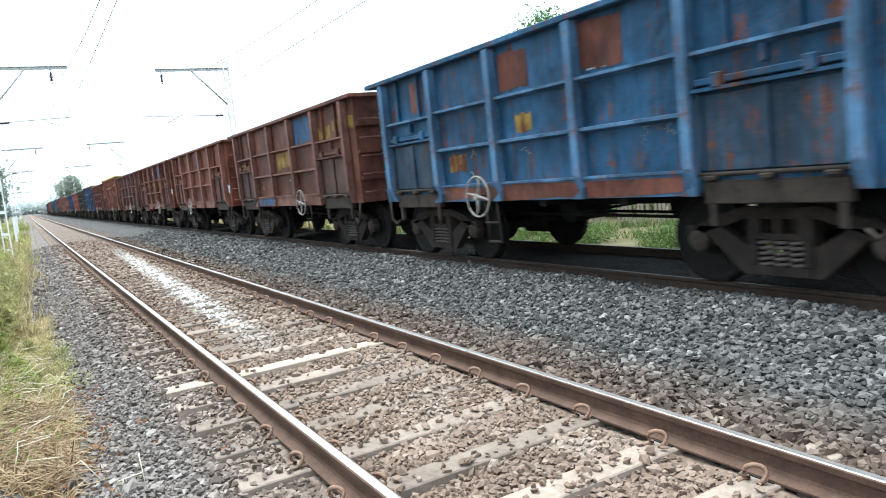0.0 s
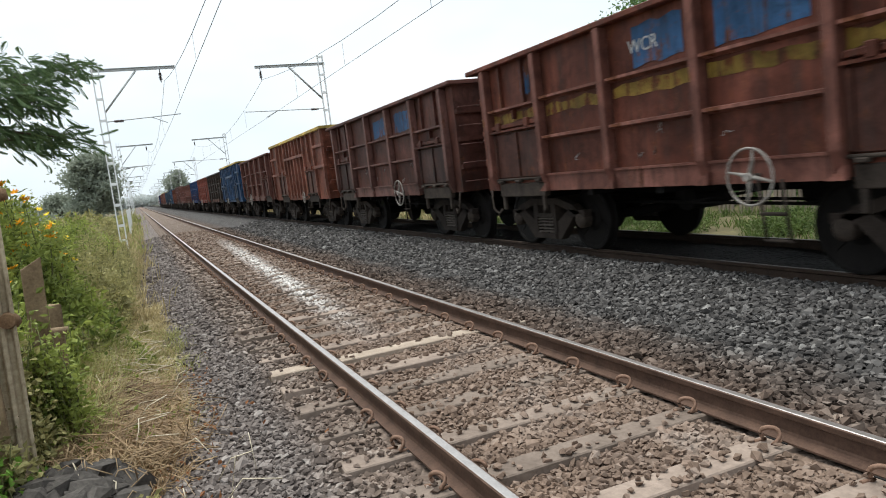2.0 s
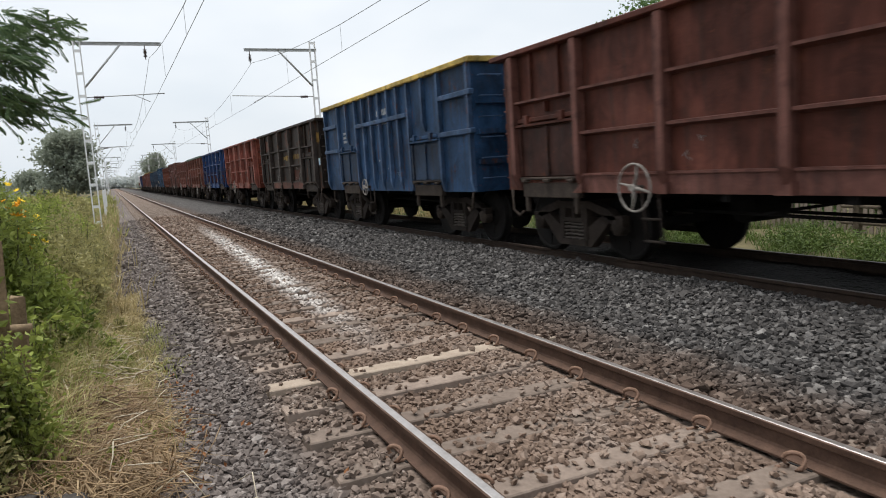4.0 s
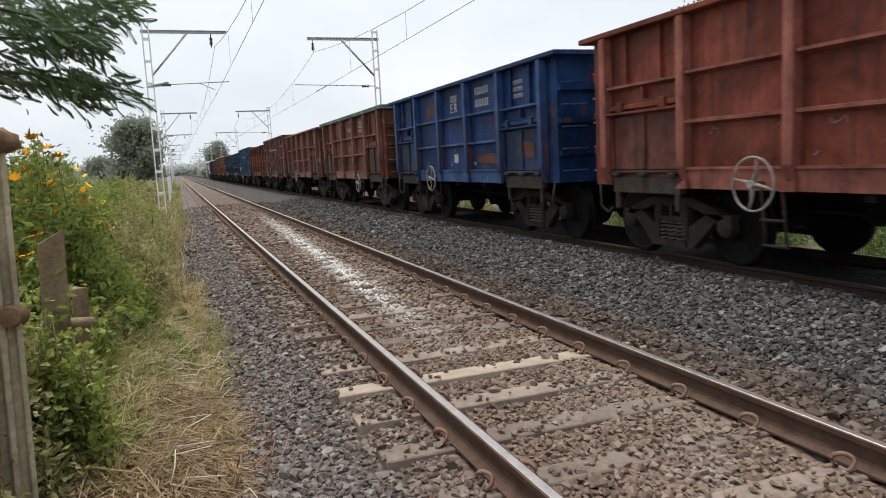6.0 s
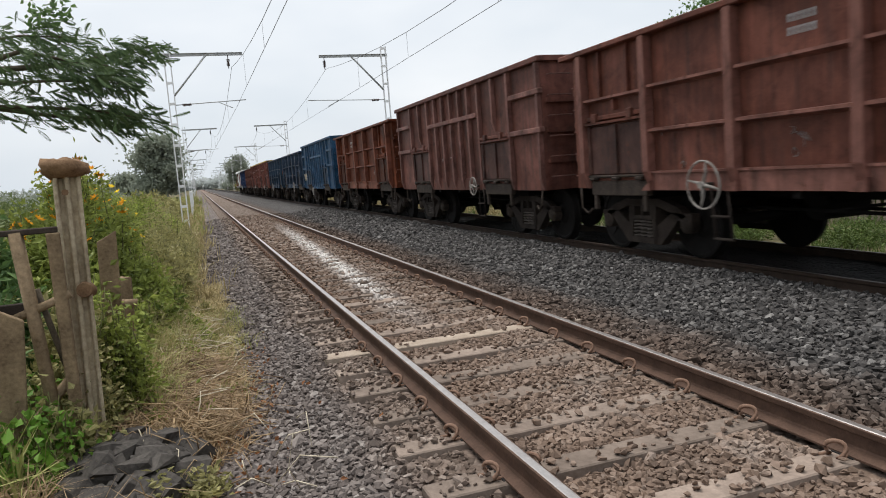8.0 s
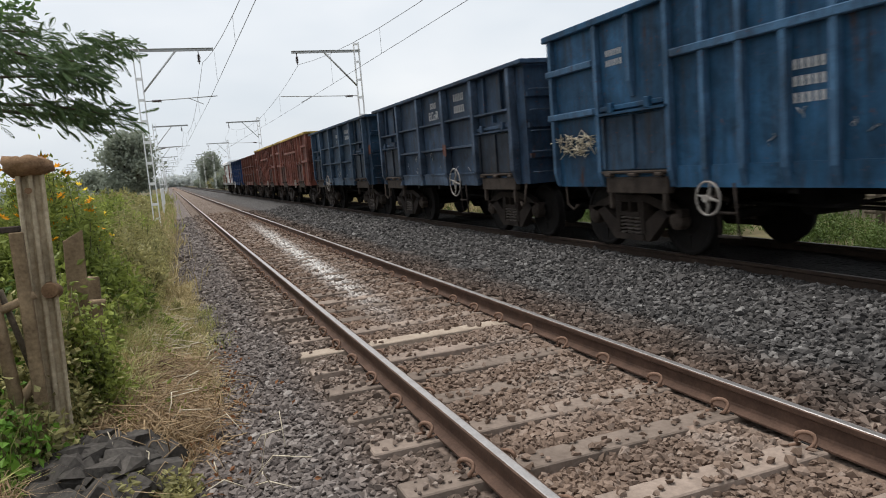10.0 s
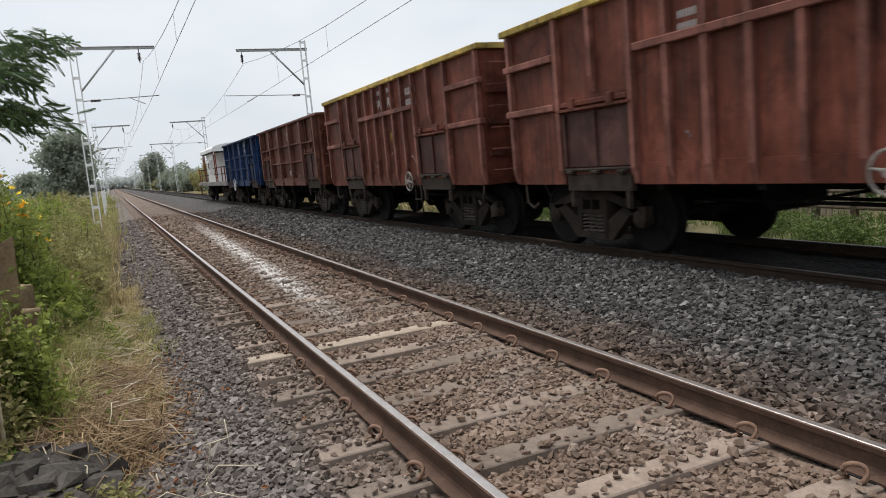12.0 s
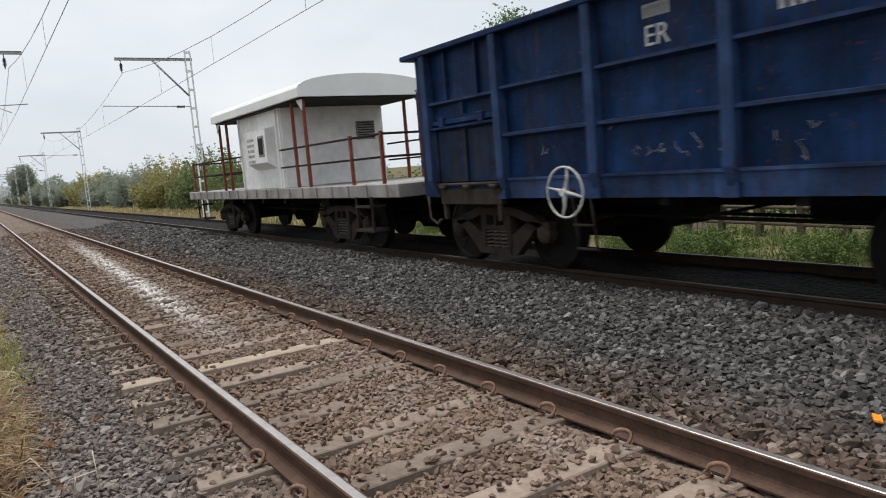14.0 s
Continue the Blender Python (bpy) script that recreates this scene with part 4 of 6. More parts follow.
TONE = 0.56  # old coats are duller than fresh paint
TRAIN = [
    # kind, coat, rust, label
    ("a", (0.034, 0.1, 0.195), 0.55, "blue open wagon with broad rust-brown patches"),
    ("a", (0.145, 0.056, 0.038), 0.45, "brown open wagon with yellow and blue paint patches"),
    ("a", (0.19, 0.062, 0.04), 0.4, "red-brown open wagon with faded blue panels"),
    ("a", (0.16, 0.052, 0.034), 0.5, "red-brown open wagon with a yellow stripe"),
    ("a", (0.12, 0.047, 0.036), 0.45, "dark brown open wagon with greyed panels"),
    ("t", (0.2, 0.062, 0.036), 0.3, "red ribbed open wagon with a yellow rim"),
    ("a", (0.14, 0.048, 0.034), 0.4, "red-brown open wagon with rusty sides"),
    ("t", (0.025, 0.07, 0.155), 0.4, "blue ribbed open wagon with a yellow rim"),
    ("a", (0.045, 0.033, 0.027), 0.5, "soot-black open wagon with orange-red patches"),
    ("a", (0.25, 0.066, 0.042), 0.35, "brick-red open wagon with dark ribs"),
    ("a", (0.011, 0.052, 0.17), 0.5, "bright blue open wagon with rust blooms and white figures"),
    ("a", (0.2, 0.07, 0.046), 0.35, "brown open wagon with a green rim"),
    ("a", (0.2, 0.074, 0.052), 0.4, "brown open wagon with white stencils"),
    ("t", (0.18, 0.072, 0.055), 0.3, "faded red ribbed open wagon"),
    ("a", (0.17, 0.045, 0.019), 0.45, "orange-red open wagon with smooth sides"),
    ("t", (0.027, 0.094, 0.185), 0.25, "bright blue ribbed open wagon with straw at its end"),
    ("a", (0.036, 0.066, 0.115), 0.25, "dark slate-blue open wagon with white letters"),
    ("a", (0.024, 0.056, 0.1), 0.3, "dark blue open wagon with white stencils"),
    ("t", (0.21, 0.068, 0.046), 0.3, "red-brown ribbed open wagon with a yellow rim"),
    ("t", (0.19, 0.058, 0.038), 0.35, "red-brown ribbed open wagon with a yellow plate"),
    ("a", (0.15, 0.05, 0.032), 0.45, "brown open wagon with a small white label"),
    ("a", (0.0065, 0.034, 0.115), 0.3, "deep blue open wagon with white letters"),
]
RIM_YELLOW = paint("rim_yellow", (0.42, 0.3, 0.08), 50, 0.3)
RIM_GREEN = paint("rim_green", (0.07, 0.1, 0.08), 51, 0.3)


def facing(y, z, x=1.446):
    """Upright on the side that faces the near track."""
    return Matrix.Translation((-x, y, z)) @ Matrix.Rotation(-math.pi / 2, 4, "Z") @ Matrix.Rotation(math.pi / 2, 4, "X")


def dress(k, w):
    if k == 0:
        for y0, y1, z0, z1 in ((0.1, 0.75, 2.55, 3.05), (-1.65, -0.95, 2.55, 3.1), (3.0, 3.4, 2.55, 3.05)):
            patch(w, y0, y1, z0, z1, M_RPATCH)
        patch(w, 0.1, 0.45, 1.95, 2.2, M_YPATCH)
        patch(w, 1.8, 2.3, 1.5, 1.75, M_YPATCH)
        bars(w, -1.3, 3.0, 4, 0.5, 0.09)
        bars(w, 0.4, 2.85, 2, 0.3, 0.08)
        patch(w, -2.45, 2.45, 1.04, 1.25, M_RPATCH, 1.515, "rust-red sole bar paint")
    if k == 1:
        patch(w, -2.4, -1.0, 2.52, 3.12, M_BPATCH)
        patch(w, 0.9, 1.2, 2.55, 3.1, M_BPATCH)
        patch(w, 1.0, 2.4, 1.05, 1.24, M_BPATCH, 1.516)
        patch(w, 3.7, 4.2, 2.1, 2.3, M_YPATCH)
        patch(w, -0.75, 0.6, 2.0, 2.4, M_YPATCH)
        patch(w, -4.65, -3.5, 2.6, 2.85, M_YPATCH)
        patch(w, -3.4, -2.65, 2.5, 2.75, M_YPATCH)
        patch(w, 4.42, 4.65, 2.2, 2.5, M_YPATCH)
    if k == 2:
        patch(w, -0.75, 0.0, 2.52, 3.0, M_BPATCH)
        patch(w, 1.0, 1.5, 2.55, 3.0, M_BPATCH)
        patch(w, 2.9, 3.3, 2.55, 3.0, M_BPATCH)
        bars(w, -0.4, 2.9, 3, 0.45, 0.08)
        patch(w, -4.55, -4.4, 1.5, 1.75, M_STICKER, label="small white paper")
    if k == 3:
        for y0, y1 in ((-4.68, -4.38), (-4.2, -2.66), (-2.47, -0.96), (-0.77, 0.77), (0.96, 2.47), (2.66, 4.2), (4.38, 4.68)):
            patch(w, y0, y1, 2.2, 2.36, M_YPATCH, label="worn yellow stripe")
        patch(w, -2.3, -1.1, 2.55, 3.1, M_BPATCH)
        patch(w, -0.6, 0.3, 2.55, 3.05, M_BPATCH)
        patch(w, 2.9, 3.2, 2.6, 3.05, M_BPATCH)
        bars(w, -1.7, 3.0, 3, 0.5, 0.1)
        letters("WCR", 0.24, M_LETTER, w, facing(0.1, 2.72, 1.452))
        patch(w, -4.0, -3.72, 1.5, 1.82, M_STICKER, 1.48, "torn blue and white sticker")
        patch(w, -4.6, -4.4, 1.7, 1.9, M_STICKER, label="small white paper")
    if k == 4:
        patch(w, -0.6, 0.5, 2.56, 3.0, M_BPATCH)
        patch(w, -2.2, -1.2, 2.56, 3.0, M_BPATCH)
    if k == 7:
        bars(w, 0.0, 2.95, 2, 0.7, 0.16, 1.49)
        bars(w, 3.0, 2.6, 3, 0.3, 0.08, 1.49)
    if k == 8:
        for y0, y1, z0, z1 in ((-0.7, 0.1, 2.55, 3.1), (1.1, 1.6, 2.55, 3.0), (-1.6, -1.0, 1.35, 1.7), (3.2, 3.8, 2.55, 3.0)):
            patch(w, y0, y1, z0, z1, M_RPATCH)
        for y0, y1 in ((-2.4, -0.96), (-0.77, 0.6)):
            patch(w, y0, y1, 2.1, 2.25, M_YPATCH)
        patch(w, -4.68, -4.2, 2.5, 2.8, M_YPATCH, label="orange paint field")
        patch(w, -2.45, 2.45, 1.04, 1.24, M_RPATCH, 1.516, "orange-red sole bar paint")
        patch(w, -4.6, -4.42, 1.8, 2.0, M_STICKER, label="small white paper")
    if k == 10:
        letters("E R", 0.3, M_LETTER, w, facing(0.05, 2.6))
        bars(w, 0.05, 2.98, 1, 0.4, 0.17)
        bars(w, -1.55, 3.02, 2, 0.72, 0.18)
        bars(w, -3.2, 2.95, 3, 0.5, 0.09)
        for y0, y1, z0, z1 in ((1.3, 1.9, 2.6, 2.9), (-2.2, -1.2, 1.42, 1.6), (-3.9, -3.4, 1.5, 1.8)):
            patch(w, y0, y1, z0, z1, M_RPATCH, 1.445 if y0 > -3 else 1.48, "rust bloom")
        patch(w, -0.1, 0.15, 1.45, 1.65, M_LETTER, label="small white paper")
    if k == 11:
        patch(w, -0.3, 0.2, 2.0, 2.2, M_YPATCH)
        patch(w, -4.7, -4.3, 2.8, 2.88, M_YPATCH)
        letters("ECoR", 0.2, M_LETTER, w, facing(0.05, 2.72))
        bars(w, -1.6, 3.0, 3, 0.5, 0.1)
    if k == 12:
        bars(w, -0.1, 2.9, 2, 0.4, 0.1)
        patch(w, -4.5, -4.35, 1.7, 1.9, M_LETTER, label="small white paper")
    if k == 14:
        bars(w, 1.8, 2.9, 2, 0.35, 0.1)
    if k == 15:
        bars(w, 3.05, 2.95, 2, 0.4, 0.1, 1.49)
        bars(w, -0.3, 2.3, 3, 0.5, 0.12, 1.49)
        bm = bmesh.new()
        r = random.Random(5)
        for _ in range(60):
            y, z = r.uniform(3.6, 4.6), r.uniform(1.5, 1.8)
            tube(bm, [(-1.5, y, z), (-1.56, y + r.uniform(-0.2, 0.2), z + r.uniform(-0.1, 0.1)), (-1.53, y + r.uniform(-0.35, 0.35), z - r.uniform(0, 0.12))], 0.007, 4)
        part("straw_tuft", bm, M_STRAW, w, "pale straw caught on the side")
    if k == 16:
        letters("ECoR", 0.28, M_LETTER, w, facing(0.0, 2.58))
        bars(w, 0.0, 2.98, 1, 0.4, 0.16)
        bars(w, -1.6, 3.02, 2, 0.6, 0.18)
        patch(w, -1.0, -0.8, 1.7, 1.95, M_RPATCH, 1.585, "rust spot")
    if k == 17:
        letters("E", 0.2, M_LETTER, w, facing(0.0, 2.56))
        bars(w, 0.0, 2.9, 1, 0.3, 0.14)
        bars(w, -1.6, 2.98, 2, 0.6, 0.15)
        patch(w, -4.65, -4.4, 2.0, 2.3, M_RPATCH, label="rust spot")
    if k == 18:
        bars(w, 0.9, 2.95, 2, 0.3, 0.1, 1.49)
    if k == 19:
        letters("W", 0.3, M_LETTER, w, facing(0.32, 2.82, 1.5))
        letters("R", 0.3, M_LETTER, w, facing(-0.3, 2.82, 1.5))
        bars(w, 0.32, 3.24, 1, 0.24, 0.12, 1.49)
        bars(w, -0.3, 3.24, 1, 0.24, 0.12, 1.49)
        bars(w, -1.6, 3.1, 2, 0.6, 0.17, 1.49)
        patch(w, -0.54, -0.2, 1.95, 2.22, M_YPATCH, 1.491, "yellow plate")
    if k == 20:
        patch(w, -0.2, -0.05, 1.4, 1.55, M_LETTER, label="small white paper")
        bars(w, -0.2, 2.95, 4, 0.35, 0.06)
    if k == 21:
        letters("ER", 0.3, M_LETTER, w, facing(0.0, 2.58))
        bars(w, 0.0, 3.0, 1, 0.36, 0.16)
        bars(w, -1.6, 3.02, 2, 0.6, 0.17)
    scuffs(w, 12 if k in (8, 19, 21, 9, 16, 17) else 5, k, 1.49 if TRAIN[k][0] == "t" else 1.44)


def make_train():
    proto = {"a": wagon_ribbed(), "t": wagon_tall()}
    used, made = set(), []
    fresh = {k: copy_thing(v, pose(0, 0, 0)) for k, v in proto.items()}
    for k, (kind, coat, rust, label) in enumerate(TRAIN):
        if kind in used:
            w = copy_thing(fresh[kind], pose(0, 0, 0))
        else:
            w = proto[kind]
            used.add(kind)
        tagged(w, label)
        rim = RIM_YELLOW if k in (5, 7, 18, 19) else RIM_GREEN if k == 11 else None
        tone = tuple(c * TONE for c in coat)
        grey = sum(tone) / 3
        sooty = k in (0, 1, 4, 8, 12, 16, 17, 18)
        soiled = tuple((0.45 * c + 0.25 * grey) if sooty else (0.55 * c + 0.18 * grey) for c in tone)
        # ribs paler than the panels: dust, plus caught light put into the coat
        dusty = tuple(1.3 * c + 0.25 * grey + 0.008 for c in tone)
        repaint(w, paint("wagon_paint", tone, k + 2, rust), paint("door_paint", soiled, k + 2.4, rust, dirt=0.75), paint("rib_paint", dusty, k + 2.7, rust * 0.9, dirt=0.45), rim)
        made.append(w)
    for f in fresh.values():
        for o in (*f.children_recursive, f):
            bpy.data.objects.remove(o)
    for k, w in enumerate(made):
        dress(k, w)
        shift = {1: -2.75, 3: -2.9, 4: -2.75, 11: -2.95, 16: -2.85, 15: 2.55, 7: 2.6}.get(k, 0.0)
        for o in list(w.children):
            if k in (8, 14, 20) and o.name.startswith(("handwheel", "brake_shaft")):
                bpy.data.objects.remove(o)
                continue
            if k == 21 and o.name.startswith("handwheel"):
                o.material_slots[0].link = "OBJECT"
                o.material_slots[0].material = M_HANDWHEEL_WHITE
            if o.name.startswith(("handwheel", "brake_shaft", "brake_step")):
                o.location.y += shift
            if k == 11 and o.name.startswith("rim"):
                o.scale.z, o.location.z = 1.6, -1.902
            if k in (11, 15) and o.name.startswith(("handwheel", "brake_shaft")):
                o.location.z -= 0.22
    return made


def brake_van():
    """White guard's van with open verandas, an arched roof and red railing posts."""
    v = thing("brake_van", "white brake van with open verandas and rusty red rails", "brake van", "wagons of the train")
    h = 6.9
    part("sole_bar", boxed(-1.5, 1.5, -h, h, 1.04, 1.28, bevel=0.015), M_SOLE_GREY, v, "dirty pale grey floor frame")
    first = None
    for s in (-1, 1):
        for y in np.arange(-h + 0.4, h, 0.75):
            if first is None:
                first = part("stiffener", boxed(-0.015, 0.015, -0.02, 0.02, 1.05, 1.27), M_SOLE_GREY, v)
                first.location = (s * 1.515, y, 0)
            else:
                again(first, v, pose(s * 1.515, y, 0))
    part("cabin", boxed(-1.32, 1.32, -1.4, 1.7, 1.28, 3.25, bevel=0.015), M_WHITE, v, "white cabin with grey streaks")
    for s in (-1, 1):
        bm = prism(bmesh.new(), [(-0.95, 1.75), (0.5, 1.75), (0.5, 2.75), (-0.95, 2.75)], "x", min(s * 1.32, s * 1.56), max(s * 1.32, s * 1.56))
        for q in bm.verts:
            if abs(q.co.x) > 1.5 and q.co.z < 2:
                q.co.z += 0.16
            if abs(q.co.x) > 1.5 and q.co.z > 2.6:
                q.co.z -= 0.06
        part("lookout", bm, M_WHITE, v, "projecting white lookout")
        part("window", boxed(min(s * 1.555, s * 1.575), max(s * 1.555, s * 1.575), -0.82, -0.42, 2.05, 2.55, bevel=0.01), M_SOLE_GREY, v)
        part("window_opening", boxed(min(s * 1.57, s * 1.585), max(s * 1.57, s * 1.585), -0.76, -0.48, 2.11, 2.49), M_DARK, v, "dark window opening")
        for y in (-1.35, -1.15, 1.6):
            part("cabin_rib", boxed(min(s * 1.32, s * 1.36), max(s * 1.32, s * 1.36), y - 0.03, y + 0.03, 1.28, 3.15), M_WHITE, v)
        for k in range(5):
            part("stencil_mark", boxed(min(s * 1.556, s * 1.563), max(s * 1.556, s * 1.563), -0.1, 0.38, 2.45 - k * 0.13, 2.52 - k * 0.13), M_STENCIL, v, "faded grey stencil mark")
    arc = [(1.6 * math.cos(a), 3.34 + 0.3 * math.sin(a)) for a in np.linspace(0, math.pi, 15)]
    part("roof", prism(bmesh.new(), [(-1.6, 3.16)] + [(1.6, 3.16)] + arc, "y", -3.25, 3.15), M_ROOF, v, "white arched roof")
    part("roof_lining", boxed(-1.5, 1.5, -3.2, 3.1, 3.125, 3.156), M_DARK, v)
    for e in (-1, 1):
        for s in (-1, 1):
            for y in (3.05, 2.4):
                part("veranda_post", boxed(s * 1.42 - 0.03, s * 1.42 + 0.03, e * y - 0.03, e * y + 0.03, 1.28, 3.125), M_REDBAR, v)
            part("corner_plate", prism(bmesh.new(), [(e * 3.1, 2.9), (e * 3.1, 3.14), (e * 2.8, 3.14)], "x", s * 1.47 - 0.012, s * 1.47 + 0.012), M_ROOF, v)
            for z in (1.75, 2.15):
                part("side_rail", tubed([(s * 1.42, e * 1.45, z), (s * 1.42, e * 6.3, z)], 0.022, 6), M_BOGIE, v)
            for y in (6.3, 5.1):
                part("rail_post", boxed(s * 1.42 - 0.028, s * 1.42 + 0.028, e * y - 0.028, e * y + 0.028, 1.28, 2.2), M_REDBAR, v)
            part("step", boxed(min(s * 1.2, s * 1.55), max(s * 1.2, s * 1.55), e * 5.6 - 0.35, e * 5.6 + 0.35, 0.42, 0.47), M_BRACKET, v)
            for dy in (-0.3, 0.3):
                part("step_hanger", boxed(s * 1.5 - 0.02, s * 1.5 + 0.02, e * 5.6 + dy - 0.02, e * 5.6 + dy + 0.02, 0.42, 1.06), M_BRACKET, v)
            part("step", boxed(min(s * 1.2, s * 1.55), max(s * 1.2, s * 1.55), e * 5.6 - 0.3, e * 5.6 + 0.3, 0.86, 0.9), M_BRACKET, v)
        for z in (1.75, 2.15):
            part("end_rail", tubed([(-1.42, e * 6.35, z), (1.42, e * 6.35, z)], 0.022, 6), M_BOGIE, v)
        wall = -1.4 if e < 0 else 1.7
        part("door", boxed(-0.45, 0.35, min(wall, wall + e * 0.025), max(wall, wall + e * 0.025), 1.3, 3.0), M_WHITE, v, "white cabin door")
        bm = boxed(0.6, 1.1, min(wall, wall + e * 0.03), max(wall, wall + e * 0.03), 2.3, 2.75)
        louvre = part("louvre", bm, M_SOLE_GREY, v)
        bm = bmesh.new()
        for k in range(7):
            z = 2.34 + 0.06 * k
            box(bm, 0.63, 1.07, min(wall + e * 0.03, wall + e * 0.06), max(wall + e * 0.03, wall + e * 0.06), z, z + 0.022)
        part("slats", bm, M_DARK, louvre)
    part("bench_box", boxed(-0.9, 0.9, 2.2, 2.9, 1.28, 1.75, bevel=0.02), M_RPATCH, v, "rust-red equipment box")
    underframe(v, h - 0.2)
    couplers(v, h)
    for y in (-3.9, 3.7):
        bogie_parts(v, y)
    return v


wagons = make_train()
van = brake_van()


# ---- plants ----
def leaf_quads(points, length, width, r, up=0.3, droop=0.0):
    """One folded four-cornered leaf at each point."""
    k = len(points)
    d = r.normal(size=(k, 3))
    d[:, 2] = d[:, 2] * 0.6 + up - droop
    d /= np.linalg.norm(d, axis=1, keepdims=True)
    s = np.cross(d, r.normal(size=(k, 3)))
    s /= np.linalg.norm(s, axis=1, keepdims=True) + 1e-9
    nrm = np.cross(d, s)
    L = length * r.uniform(0.6, 1.3, (k, 1))
    W = width * r.uniform(0.7, 1.2, (k, 1))
    v = np.stack([points, points + d * L * 0.45 + s * W * 0.5 + nrm * W * 0.15, points + d * L - nrm * W * 0.2, points + d * L * 0.45 - s * W * 0.5 + nrm * W * 0.15], 1)
    return v.reshape(-1, 3), np.arange(k * 4).reshape(k, 4)


def blades(x, y, z, height, width, lean, r):
    """Grass blades bent over once: two quads each."""
    k = len(x)
    base = np.stack([x, y, z], -1)
    a = r.uniform(0, 2 * math.pi, k)
    side = np.stack([np.cos(a), np.sin(a), np.zeros(k)], -1) * (width * r.uniform(0.6, 1.3, (k, 1)))
    b = r.uniform(0, 2 * math.pi, k)
    out = np.stack([np.cos(b), np.sin(b), np.zeros(k)], -1)
    h = (height * r.uniform(0.45, 1.25, k))[:, None]
    le = lean * r.uniform(0.2, 1.3, (k, 1))
    mid = base + out * h * le * 0.35 + np.array([0, 0, 1]) * h * 0.6
    tip = base + out * h * le + np.array([0, 0, 1]) * h * (1.0 - 0.35 * le)
    v = np.stack([base - side, base + side, mid + side * 0.8, mid - side * 0.8, tip + side * 0.15, tip - side * 0.15], 1)
    i = np.arange(k)[:, None] * 6
    f = np.concatenate([i + np.array([[0, 1, 2, 3]]), i + np.array([[3, 2, 4, 5]])])
    return v.reshape(-1, 3), f


def shrub(name, label, at, rx, ry, h, stems, leaves_n, leaf, material, seed, category="shrub", stem_mat=None, spread=0.07, flower=None, flowers=0, taper=0.35):
    r = np.random.default_rng(seed)
    ob = thing(name, label, category, m=pose(*at))
    az, q = r.uniform(0, 2 * math.pi, stems), np.sqrt(r.uniform(0, 1, stems))
    tips = np.stack([np.cos(az) * q * rx, np.sin(az) * q * ry, h * (1 - 0.55 * q ** 2) * r.uniform(0.55, 1.08, stems)], -1)
    roots = tips * np.array([taper, taper, 0])
    bend = (tips + roots) / 2 + r.normal(0, 0.06, (stems, 3)) * h
    bend[:, 2] = np.abs(bend[:, 2])
    bm = bmesh.new()
    for a, b, c in zip(roots[:70], bend[:70], tips[:70]):
        tube(bm, [a, b, c], [0.012 * h, 0.008 * h, 0.003], 4)
    part("stem_tangle", bm, stem_mat or M_STEM, ob, kind="stuff")
    pick = r.integers(0, stems, leaves_n)
    u = r.uniform(0.12, 1.0, leaves_n)[:, None] ** 0.75
    p = (1 - u) ** 2 * roots[pick] + 2 * u * (1 - u) * bend[pick] + u ** 2 * tips[pick] + r.normal(0, spread, (leaves_n, 3))
    p[:, 2] = np.maximum(p[:, 2], 0.02)
    v, f = leaf_quads(p, leaf[0], leaf[1], r)
    mesh_np("foliage", v, f, material, ob, kind="stuff")
    if flower is not None:
        order = np.argsort(-tips[:, 2])[: flowers * 2]
        first = None
        for i in r.permutation(order)[:flowers]:
            m = Matrix.Translation(tips[i] + np.array([0, 0, 0.05])) @ Euler((r.uniform(-0.8, 0.8), r.uniform(-0.8, 0.8), r.uniform(0, 6))).to_matrix().to_4x4()
            if first is None:
                bm = bmesh.new()
                c = bm.verts.new((0, 0, 0.008))
                edge = [bm.verts.new((0.072 * math.cos(t * math.pi / 8) * (1 if t % 2 else 0.6), 0.072 * math.sin(t * math.pi / 8) * (1 if t % 2 else 0.6), 0.02 if t % 2 else 0.0)) for t in range(16)]
                for t in range(16):
                    bm.faces.new((c, edge[t], edge[(t + 1) % 16]))
                ball = bmesh.ops.create_icosphere(bm, subdivisions=1, radius=0.014)
                first = part("flower", bm, flower, ob, "open orange-yellow flower")
                first.matrix_basis = m
            else:
                again(first, ob, m)
    return ob


